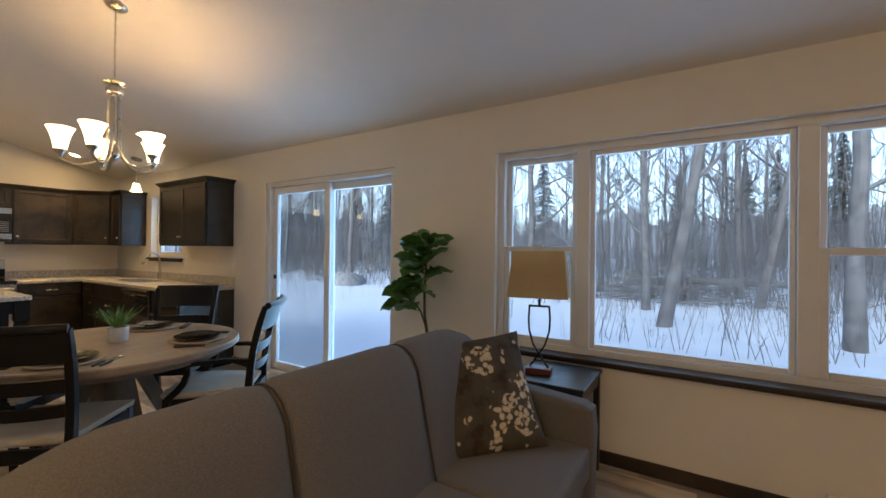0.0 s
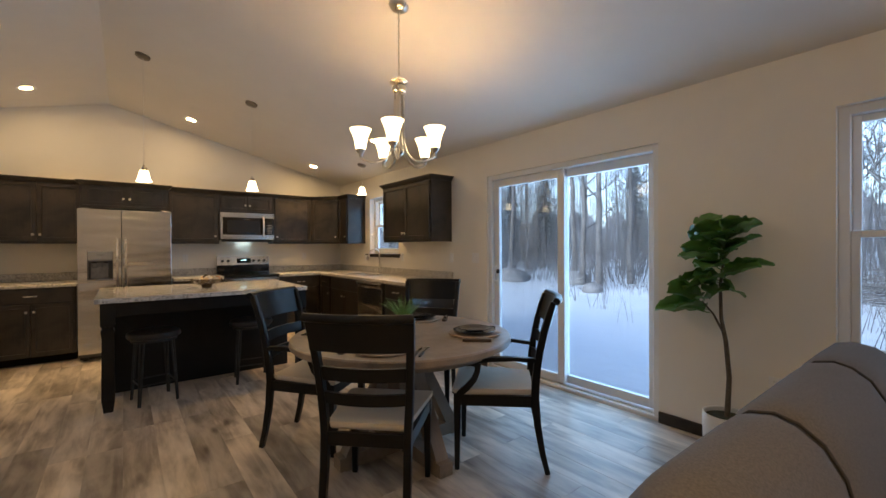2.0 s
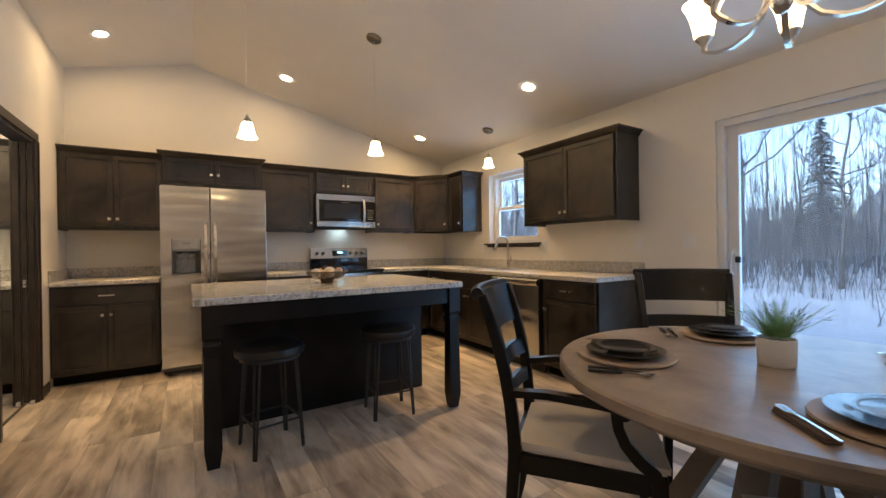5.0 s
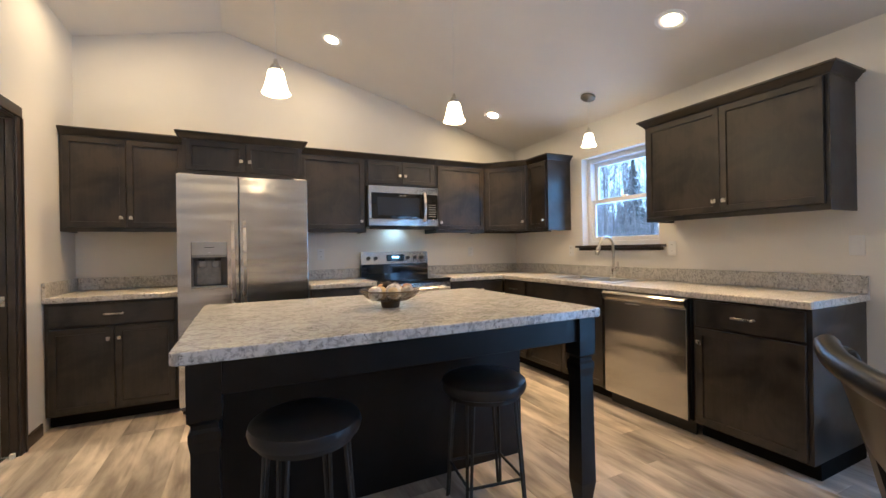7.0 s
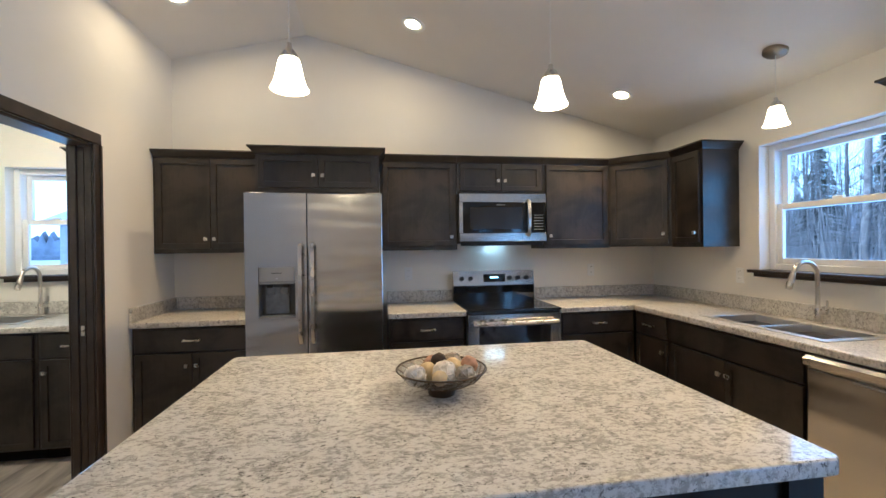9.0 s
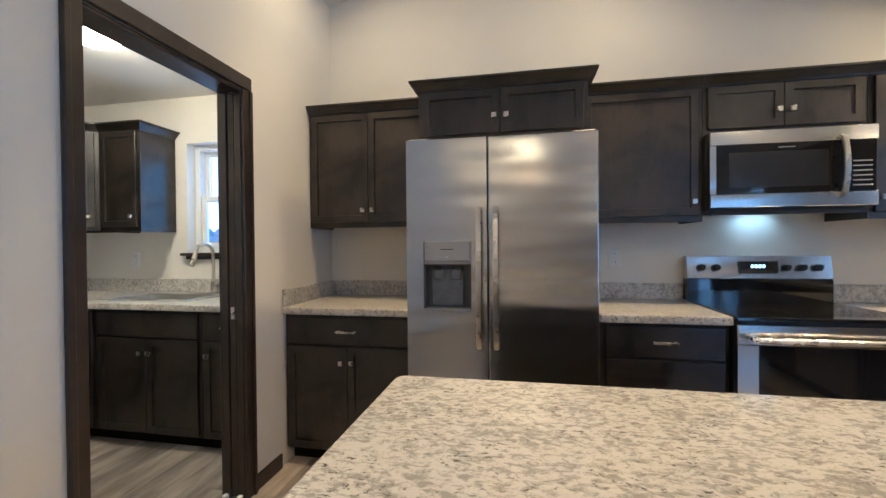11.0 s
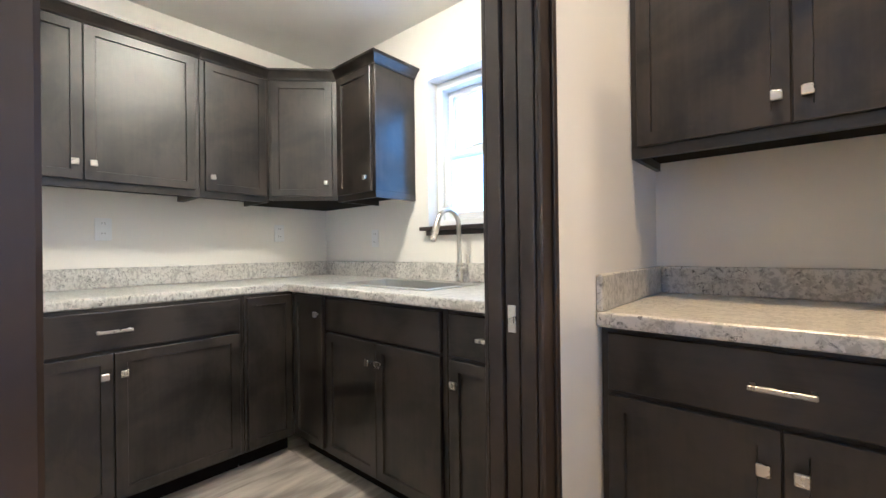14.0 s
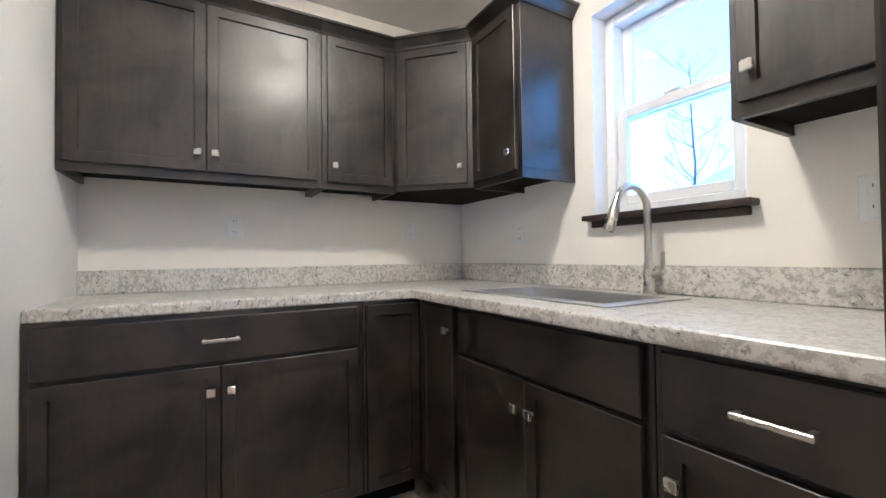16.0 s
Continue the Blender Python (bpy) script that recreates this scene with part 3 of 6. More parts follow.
# kitchen, west wall
FR0, FR1 = -0.455, 0.485
ST0, ST1 = 1.085, 1.847
base_cabinet(west(S + 0.002), FR0 - S - 0.02, "door2", "dark espresso base cabinet with one drawer and two doors", 0.60)
base_cabinet(west(FR1 + 0.012), ST0 - FR1 - 0.014, "drawers", "dark espresso drawer base cabinet beside the range")
base_cabinet(west(ST1 + 0.002), 2.50 - ST1, "door_l", "dark espresso base cabinet in the kitchen corner", 0.60)
wall_cabinet(west(S + 0.002), -0.434 - S, UB, UT, 2, "dark espresso wall cabinet with two shaker doors")
wall_cabinet(west(-0.43), 0.872, 1.825, 2.097, 2, "deep dark espresso cabinet above the refrigerator", 0.62, "lr")
wall_cabinet(west(0.444), ST0 - 0.446, UB, UT, "r", "dark espresso wall cabinet with one shaker door")
wall_cabinet(west(ST0), ST1 - ST0, 1.855, UT, 2, "short dark espresso cabinet above the microwave")
wall_cabinet(west(ST1 + 0.002), 2.46 - ST1, UB, UT, "l", "dark espresso wall cabinet with one shaker door")


def corner_cabinet(m, leg, d, label):
    """A diagonal corner cabinet: the corner at 0, 0; legs along +x and -y; its door across."""
    cab = thing("corner_cabinet", m, label, "cabinet", "kitchen wall cabinets")
    out = [(0, 0), (leg, 0), (leg, -d), (d, -leg), (0, -leg)]
    part("body", prism(bmesh.new(), out, "z", UB, UT), ESPRESSO, cab)
    # thin dark sheet under the body, coloured as the shade there
    part("bottom_panel", prism(bmesh.new(), [(0.003, -0.003), (leg - 0.003, -0.003), (leg - 0.003, -d), (d, -leg + 0.003), (0.003, -leg + 0.003)], "z", UB - 0.004, UB - 0.0005), SHADED_MATT, cab)
    w = math.hypot(leg - d, leg - d)
    door = part("door", shaker(w - 0.05, UT - UB - 0.045), ESPRESSO, cab)
    door.matrix_basis = pose(d, -leg, UB + 0.022, 0, 0, 45) @ pose(0.025, 0, 0)
    add_knob(door, w - 0.085, 0.078)
    part("crown", crown_run(bmesh.new(), [(d, -leg), (leg, -d)], UT - 0.012), ESPRESSO_X, cab)
    return cab


corner_cabinet(pose(W + BACK, N - BACK, 0), 0.655, 0.305, "dark espresso diagonal corner wall cabinet")
wall_cabinet(north(W + 0.66), -6.86 - W - 0.66, UB, UT, "r", "narrow dark espresso wall cabinet beside the window", crown="r")
wall_cabinet(north(-5.717), 1.117, UB, UT, 2, "dark espresso wall cabinet with two shaker doors beside the patio door", crown="lr")

# kitchen, north wall
base_cabinet(north(W + 0.61), 0.40, "door_r", "dark espresso corner base cabinet")
base_cabinet(north(W + 1.012), -5.86 - W - 1.012, "sink", "dark espresso sink base cabinet")
base_cabinet(north(-5.17), 0.60, "door_l", "dark espresso base cabinet at the end of the run")


# ---- worktops ----
def top_piece(bm, x0, x1, y0, y1):
    bx(bm, x0, x1, y0, y1, COUNTER - 0.038, COUNTER)


def edge_round(bm, x0, x1, y0, y1):
    bx(bm, x0, x1, y0, y1, COUNTER - 0.04, COUNTER + 0.0015, 0.01, 3)


def splash(bm, x0, x1, y0, y1):
    bx(bm, x0, x1, y0, y1, COUNTER, COUNTER + 0.102, 0.004)


FX = W + 0.645                # front edge of the west worktops
FY = N - 0.645
bm, up = bmesh.new(), bmesh.new()
top_piece(bm, W, FX - 0.02, S, FR0 - 0.012)
edge_round(bm, FX - 0.02, FX, S, FR0 - 0.012)
splash(up, W, W + 0.019, S + 0.019, FR0 - 0.012)
splash(up, W, FX - 0.005, S, S + 0.019)
top = tagged(part("worktop", bm, LAMINATE, None, "short speckled cream laminate worktop with upstand"), "", "worktop")
part("upstand", up, LAMINATE, top)
bm, up = bmesh.new(), bmesh.new()
top_piece(bm, W, FX - 0.02, FR1 + 0.01, ST0)
edge_round(bm, FX - 0.02, FX, FR1 + 0.01, ST0)
splash(up, W, W + 0.019, FR1 + 0.01, ST0)
top = tagged(part("worktop", bm, LAMINATE, None, "narrow speckled cream laminate worktop beside the range"), "", "worktop")
part("upstand", up, LAMINATE, top)
KS = (-6.62, -5.86, 2.60, 3.00)   # sink cut-out
bm, up = bmesh.new(), bmesh.new()
top_piece(bm, W, FX - 0.02, ST1, FY)
edge_round(bm, FX - 0.02, FX, ST1, FY)
top_piece(bm, W, KS[0], FY + 0.02, N)
top_piece(bm, KS[1], -4.555, FY + 0.02, N)
top_piece(bm, KS[0], KS[1], FY + 0.02, KS[2])
top_piece(bm, KS[0], KS[1], KS[3], N)
top_piece(bm, W, FX, FY, FY + 0.02)
edge_round(bm, FX, -4.555, FY, FY + 0.02)
splash(up, W, W + 0.019, ST1, N)
splash(up, W + 0.019, -4.555, N - 0.019, N)
top = tagged(part("worktop", bm, LAMINATE, None, "long L-shaped speckled cream laminate worktop with upstand"), "", "worktop")
part("upstand", up, LAMINATE, top)


def sink(x0, x1, y0, y1, bowls, label, rot=None):
    """A drop-in steel sink, rim on the worktop; the bowls lie side by side along x."""
    e = thing("sink", rot or pose(0, 0, 0), label, "sink")
    bm = bmesh.new()
    z, d, r = COUNTER, 0.17, 0.028
    w = (x1 - x0 - r * (bowls + 1)) / bowls
    bx(bm, x0 - 0.02, x1 + 0.02, y0 - 0.02, y0 + r, z + 0.001, z + 0.006, 0.002)
    bx(bm, x0 - 0.02, x1 + 0.02, y1 - r, y1 + 0.02, z + 0.001, z + 0.006, 0.002)
    for i in range(bowls + 1):
        xa = x0 + i * (w + r)
        bx(bm, xa - (0.02 if i == 0 else 0), xa + r + (0.02 if i == bowls else 0), y0 + r, y1 - r, z + 0.001, z + 0.006, 0.002)
    part("rim", bm, SINKSTEEL, e)
    for i in range(bowls):
        xa = x0 + r + i * (w + r)
        b2 = bmesh.new()
        bx(b2, xa - 0.002, xa, y0 + r, y1 - r, z - d, z + 0.002)
        bx(b2, xa + w, xa + w + 0.002, y0 + r, y1 - r, z - d, z + 0.002)
        bx(b2, xa, xa + w, y0 + r - 0.002, y0 + r, z - d, z + 0.002)
        bx(b2, xa, xa + w, y1 - r, y1 - r + 0.002, z - d, z + 0.002)
        bx(b2, xa, xa + w, y0 + r, y1 - r, z - d - 0.002, z - d)
        bowl = part("bowl", b2, SINKSTEEL, e)
        part("drain", lathe(bmesh.new(), [(0, 0.004), (0.03, 0.004), (0.042, 0.001), (0.042, 0)], 20, Matrix.Translation((xa + w / 2, (y0 + y1) / 2, z - d))), NICKEL, bowl, smooth=True)
    return e


def faucet(m, label):
    """A pull-down gooseneck tap that arches towards -y."""
    e = thing("faucet", m, label, "faucet")
    part("base", lathe(bmesh.new(), [(0, 0), (0.026, 0), (0.026, 0.008), (0.019, 0.014), (0.018, 0.10), (0.014, 0.115), (0, 0.115)], 20), NICKEL, e, smooth=True)
    pts = [(0, 0, 0.11), (0, 0, 0.20), (0, -0.002, 0.29)]
    for i in range(1, 9):
        a = math.pi * i / 8 * 0.93
        pts.append((0, -0.085 * (1 - math.cos(a)), 0.29 + 0.085 * math.sin(a)))
    bm = tube(bmesh.new(), pts, 0.0125, 12)
    part("neck", bm, NICKEL, e, smooth=True)
    p, q = Vector(pts[-1]), Vector(pts[-2])
    d = (p - q).normalized()
    part("spray_head", tube(bmesh.new(), [p, p + d * 0.012, p + d * 0.02, p + d * 0.09, p + d * 0.1], [0.0128, 0.0165, 0.0165, 0.019, 0.016], 14), NICKEL, e, smooth=True)
    lv = bmesh.new()
    tube(lv, [(0.015, 0, 0.07), (0.045, 0, 0.075)], 0.012, 12)
    tube(lv, [(0.045, 0, 0.07), (0.052, 0, 0.10), (0.055, -0.004, 0.15)], [0.009, 0.007, 0.006], 10)
    part("lever", lv, NICKEL, e, smooth=True)
    return e


sink(*KS, 2, "double-bowl stainless steel drop-in sink")
faucet(pose(-6.24, 3.035, COUNTER + 0.001, 0, 0, 0), "brushed nickel gooseneck kitchen faucet")


# ---- pantry cabinets ----
def psouth(x):
    return pose(x, PS + BACK, 0, 0, 0, 180)


base_cabinet(psouth(PE - 0.003), 1.02, "door2", "dark espresso pantry base cabinet with a wide drawer and two doors")
base_cabinet(psouth(-6.977), 0.263, "tall_l", "narrow dark espresso pantry base cabinet in the corner", stile=0.012)
base_cabinet(west(-2.905), 0.30, "blank", "narrow dark espresso pantry base cabinet in the corner", stile=0.015)
base_cabinet(west(-2.602), 0.785, "sink", "dark espresso pantry sink base cabinet")
base_cabinet(west(-1.814), 0.44, "door_l", "dark espresso pantry base cabinet with one drawer and one door")
wall_cabinet(psouth(PE - 0.003), 0.93, UB, UT, 2, "dark espresso pantry wall cabinet with two shaker doors")
wall_cabinet(psouth(PE - 0.936), 0.37, UB, UT, "l", "dark espresso pantry wall cabinet with one shaker door")
corner_cabinet(pose(W + BACK, PS + BACK, 0, 0, 0, 90), 0.59, 0.305, "dark espresso diagonal corner cabinet in the pantry")
wall_cabinet(west(PS + 0.597), -2.568 - PS - 0.597, UB, UT, "r", "narrow dark espresso pantry wall cabinet beside the window", crown="r")
wall_cabinet(west(-1.795), 0.42, UB, UT, "l", "dark espresso pantry wall cabinet beside the doorway", crown="l")
PY = PS + 0.60
bm, up = bmesh.new(), bmesh.new()
PSK = (-2.70, -2.03, -7.72, -7.36)    # sink cut-out: y from, to; x from, to
top_piece(bm, FX, PE, PS, PY - 0.02)
edge_round(bm, FX, PE, PY - 0.02, PY)
top_piece(bm, W, FX, PS, PY)
top_piece(bm, W, FX - 0.02, PY, PSK[0])
top_piece(bm, W, FX - 0.02, PSK[1], S - 0.12)
top_piece(bm, W, PSK[2], PSK[0], PSK[1])
top_piece(bm, PSK[3], FX - 0.02, PSK[0], PSK[1])
edge_round(bm, FX - 0.02, FX, PY, S - 0.12)
splash(up, W, W + 0.019, PS + 0.019, S - 0.12)
splash(up, W, PE, PS, PS + 0.019)
top = tagged(part("worktop", bm, LAMINATE, None, "L-shaped speckled cream laminate pantry worktop"), "", "worktop")
part("upstand", up, LAMINATE, top)
sink(PSK[0], PSK[1], -(PSK[3] - W), -(PSK[2] - W), 1, "single-bowl stainless steel pantry sink", pose(W, 0, 0, 0, 0, 90))
faucet(pose(W + 0.085, -2.17, COUNTER + 0.001, 0, 0, 90), "brushed nickel gooseneck pantry faucet")


# ---- appliances ----
RECESS = plain("dark_grey_plastic", (0.09, 0.09, 0.09), 0.3)
SPLASH = plain("smoked_clear_plastic", (0.20, 0.205, 0.21), 0.12, vary=0.15, scale=25, coat=0.4)
SILVER = plain("satin_silver_panel", (0.50, 0.49, 0.46), 0.4)


def refrigerator():
    w, d, h = 0.905, 0.80, 1.782
    e = thing("refrigerator", pose(W + 0.02, -0.448, 0, 0, 0, 90), "side-by-side stainless steel refrigerator with a water dispenser", "refrigerator")
    part("body", box(0, w, -d + 0.075, 0, 0.04, h - 0.012, bevel=0.004), plain("refrigerator_grey_side", (0.16, 0.16, 0.16), 0.5), e)
    part("base_grille", box(0.01, w - 0.01, -d + 0.09, -d + 0.12, 0.012, 0.085), BLACKPLASTIC, e)
    split = 0.40
    y0, y1 = -d, -d + 0.07
    # freezer door, built round the dispenser's recess
    dx0, dx1, dz0, dz1 = 0.085, 0.085 + 0.235, 0.945, 1.285
    b2 = bmesh.new()
    bx(b2, 0, dx0, y0, y1, 0.09, h)
    bx(b2, dx1, split - 0.003, y0, y1, 0.09, h)
    bx(b2, dx0, dx1, y0, y1, 0.09, dz0)
    bx(b2, dx0, dx1, y0, y1, dz1, h)
    bmesh.ops.remove_doubles(b2, verts=b2.verts, dist=1e-5)
    d1 = part("freezer_door", b2, STEEL_X, e)
    d2 = part("door", box(split + 0.003, w, y0, y1, 0.09, h, bevel=0.006, seg=2), STEEL_X, e)
    part("dispenser", box(dx0 + 0.004, dx1 - 0.004, y0 - 0.004, y0 + 0.02, 1.19, dz1, bevel=0.004), SILVER, d1, "satin silver control panel")
    part("panel_lip", box(dx0 + 0.004, dx1 - 0.004, y0 - 0.005, y0 + 0.02, 1.172, 1.19, bevel=0.003), GREYPLASTIC, d1)
    rc = bmesh.new()
    bx(rc, dx0, dx1, y0 + 0.062, y0 + 0.069, dz0, 1.175)
    bx(rc, dx0, dx0 + 0.008, y0 - 0.003, y0 + 0.062, dz0, 1.175)
    bx(rc, dx1 - 0.008, dx1, y0 - 0.003, y0 + 0.062, dz0, 1.175)
    bx(rc, dx0, dx1, y0 + 0.01, y0 + 0.062, 1.165, 1.175)
    part("dispenser_recess", rc, RECESS, d1, "dark recess")
    part("drip_tray", box(dx0 - 0.004, dx1 + 0.004, y0 - 0.008, y0 + 0.062, dz0 - 0.004, dz0 + 0.012, bevel=0.003), GREYPLASTIC, d1, "grey drip tray")
    part("splash_panel", box(dx0 + 0.03, dx1 - 0.045, y0 + 0.05, y0 + 0.058, 0.965, 1.15, bevel=0.004), SPLASH, d1, "smoked clear splash panel", True)
    for x in (dx0 + 0.045, dx1 - 0.105):
        part("paddle", box(x, x + 0.05, y0 + 0.03, y0 + 0.05, 1.095, 1.15, bevel=0.005), SPLASH, d1, smooth=True)
    for x in (dx0 + 0.045, dx1 - 0.085):
        part("nozzle", box(x, x + 0.04, y0 + 0.02, y0 + 0.05, 1.145, 1.165, bevel=0.004), BLACKPLASTIC, d1)
    part("display_bar", box(dx0 + 0.085, dx1 - 0.085, y0 - 0.0055, y0 - 0.004, 1.243, 1.247), BLACKPLASTIC, d1)
    part("display_lamp", box(dx0 + 0.112, dx1 - 0.112, y0 - 0.0055, y0 - 0.004, 1.205, 1.210), WHITE, d1)
    for x, door in ((split - 0.04, d1), (split + 0.04, d2)):
        hb = bmesh.new()
        bar(hb, [(x, y0, 0.77), (x, y0 - 0.035, 0.778), (x, y0 - 0.05, 0.81), (x, y0 - 0.056, 1.09), (x, y0 - 0.05, 1.40), (x, y0 - 0.035, 1.432), (x, y0, 1.44)], 0.023, 0.016)
        bmesh.ops.bevel(hb, geom=list(hb.edges), offset=0.004, segments=2, affect="EDGES")
        part("handle", hb, NICKEL, door, "curved steel bar handle", True)
    for x in (0.06, w - 0.06):
        part("hinge_cover", box(x - 0.05, x + 0.05, y0 + 0.01, y0 + 0.12, h - 0.011, h + 0.008, bevel=0.004), GREYPLASTIC, e)
        part("foot", box(x - 0.025, x + 0.025, y0 + 0.07, y0 + 0.12, 0, 0.04, bevel=0.004), BLACKPLASTIC, e)


refrigerator()


def microwave():
    w, z0, z1, d = ST1 - ST0 - 0.006, 1.435, 1.848, 0.385
    e = thing("microwave", pose(W + BACK, ST0 + 0.003, 0, 0, 0, 90), "stainless steel over-the-range microwave oven", "microwave")
    part("body", box(0, w, -d + 0.04, 0, z0, z1, bevel=0.003), BLACKPLASTIC, e)
    dw = w * 0.78
    fr = bmesh.new()
    bx(fr, 0, w, -d, -d + 0.038, z1 - 0.075, z1, 0.004)
    bx(fr, 0, w, -d, -d + 0.038, z0 + 0.012, z0 + 0.085, 0.004)
    bx(fr, 0, 0.03, -d, -d + 0.038, z0 + 0.085, z1 - 0.075)
    part("door_trim", fr, STEEL_X, e, "stainless bands")
    part("door_glass", box(0.03, dw + 0.03, -d + 0.001, -d + 0.03, z0 + 0.085, z1 - 0.075), BLACKGLASS, e, "black glass door")
    part("window_mesh", box(0.09, dw - 0.05, -d - 0.001, -d + 0.001, z0 + 0.115, z1 - 0.115), plain("dark_mesh", (0.03, 0.03, 0.032), 0.2), e)
    cp = part("control_panel", box(dw + 0.033, w - 0.012, -d + 0.001, -d + 0.03, z0 + 0.085, z1 - 0.075), BLACKGLASS, e)
    for r in range(6):
        part("button_row", box(dw + 0.055, w - 0.03, -d - 0.0005, -d + 0.001, z0 + 0.11 + r * 0.024, z0 + 0.116 + r * 0.024), GREYPLASTIC, cp)
    hb = bar(bmesh.new(), [(dw, -d, z0 + 0.06), (dw, -d - 0.03, z0 + 0.075), (dw, -d - 0.045, z0 + 0.14), (dw, -d - 0.048, z0 + 0.2), (dw, -d - 0.045, z1 - 0.14), (dw, -d - 0.03, z1 - 0.065), (dw, -d, z1 - 0.05)], 0.026, 0.014)
    bmesh.ops.bevel(hb, geom=list(hb.edges), offset=0.003, segments=2, affect="EDGES")
    part("handle", hb, NICKEL, e, "curved steel handle", True)
    part("vent_lip", box(0.02, w - 0.02, -d + 0.04, -d + 0.06, z0 - 0.022, z0, bevel=0.003), BLACKPLASTIC, e)
    part("name_bar", box(w * 0.42, w * 0.52, -d - 0.001, -d, z1 - 0.098, z1 - 0.092), GREYPLASTIC, e)
    part("cooktop_lamp", box(w * 0.38, w * 0.62, -0.09, -0.04, z0 - 0.004, z0 - 0.001), glowing("cooktop_lamp_glow", (0.75, 0.95, 1.0), 2.6), e, "lit cooktop lamp")


microwave()


def range_stove():
    w, d = ST1 - ST0 - 0.008, 0.65
    e = thing("range", pose(W + 0.01, ST0 + 0.004, 0, 0, 0, 90), "stainless steel electric range with a black glass top", "stove")
    part("body", box(0, w, -d + 0.03, -0.01, 0.03, 0.905), BLACKPLASTIC, e)
    part("cooktop", box(-0.002, w + 0.002, -d - 0.005, -0.07, 0.905, 0.922, bevel=0.004), BLACKGLASS, e, "black ceramic glass cooktop")
    ring = plain("burner_print", (0.10, 0.10, 0.10), 0.2)
    for x, y, r in ((0.2, -0.22, 0.075), (0.55, -0.22, 0.09), (0.2, -0.48, 0.105), (0.55, -0.48, 0.075)):
        part("burner_ring", lathe(bmesh.new(), [(r - 0.004, 0.9226), (r, 0.9226)], 40, Matrix.Translation((x, y, 0))), ring, e)
    bp = box(0, w, -0.075, 0, 0.92, 1.05)
    part("backguard_base", bp, BLACKGLASS, e)
    gd = bmesh.new()
    prism(gd, [(-0.085, 1.05), (-0.075, 1.055), (-0.055, 1.185), (0, 1.185), (0, 1.05)], "x", 0, w)
    bk = part("backguard", gd, STEEL_X, e, "stainless control panel")
    part("display", box(w / 2 - 0.10, w / 2 + 0.10, -0.0785, -0.06, 1.085, 1.155, bevel=0.002), BLACKGLASS, bk)
    seg = glowing("clock_digits", (0.5, 0.9, 1.0), 1.5, (0.1, 0.2, 0.2))
    for i in range(4):
        part("digit", box(w / 2 - 0.04 + i * 0.02, w / 2 - 0.028 + i * 0.02, -0.0795, -0.078, 1.118, 1.135), seg, bk)
    for x in (0.075, 0.155, w - 0.235, w - 0.155, w - 0.075):
        kn = lathe(bmesh.new(), [(0, 0.026), (0.016, 0.026), (0.018, 0.02), (0.021, 0.0), (0, 0)], 20, Matrix.Translation((x, -0.07, 1.118)) @ Matrix.Rotation(radians(82), 4, "X"))
        bx(kn, x - 0.003, x + 0.003, -0.105, -0.094, 1.102, 1.134, 0.001)
        part("control_knob", kn, BLACKPLASTIC, bk, smooth=True)
    # oven door
    b3 = bmesh.new()
    bx(b3, 0.004, w - 0.004, -d, -d + 0.04, 0.79, 0.885, 0.004)
    bx(b3, 0.004, 0.09, -d, -d + 0.04, 0.23, 0.79)
    bx(b3, w - 0.09, w - 0.004, -d, -d + 0.04, 0.23, 0.79)
    bx(b3, 0.09, w - 0.09, -d, -d + 0.04, 0.23, 0.30)
    dr = part("oven_door", b3, STEEL_X, e)
    part("oven_window", box(0.09, w - 0.09, -d + 0.003, -d + 0.03, 0.30, 0.79), BLACKGLASS, dr)
    hb = bmesh.new()
    tube(hb, [(0.04, -d - 0.045, 0.825), (w / 2, -d - 0.052, 0.825), (w - 0.04, -d - 0.045, 0.825)], 0.014, 14)
    for x in (0.06, w - 0.06):
        bx(hb, x - 0.012, x + 0.012, -d - 0.045, -d, 0.815, 0.835, 0.003)
    part("handle", hb, NICKEL, dr, "steel bar handle", True)
    part("storage_drawer", box(0.004, w - 0.004, -d, -d + 0.04, 0.05, 0.222, bevel=0.004), STEEL_X, e)
    for x in (0.04, w - 0.04):
        part("foot", box(x - 0.015, x + 0.015, -d + 0.06, -d + 0.09, 0, 0.03), BLACKPLASTIC, e)


range_stove()


def dishwasher_at(x0, x1):
    w = x1 - x0
    e = thing("dishwasher", pose(x0, N - 0.02, 0), "stainless steel built-in dishwasher", "dishwasher")
    part("body", box(0, w, -0.585, 0, 0.09, 0.868), BLACKPLASTIC, e)
    part("toe_panel", box(0, w, -0.55, -0.53, 0, 0.09), BLACKPLASTIC, e)
    d = part("door", box(0.003, w - 0.003, -0.625, -0.586, 0.10, 0.80, bevel=0.005, seg=2), STEEL_X, e)
    bm = bmesh.new()
    prism(bm, [(-0.586, 0.803), (-0.625, 0.803), (-0.647, 0.822), (-0.65, 0.852), (-0.63, 0.866), (-0.586, 0.866)], "x", 0.003, w - 0.003)
    part("control_fascia", bm, STEEL_X, e, "rolled steel pocket handle")
    part("name_bar", box(w * 0.3, w * 0.48, -0.6265, -0.6245, 0.785, 0.791), GREYPLASTIC, d)


dishwasher_at(-5.845, -5.185)


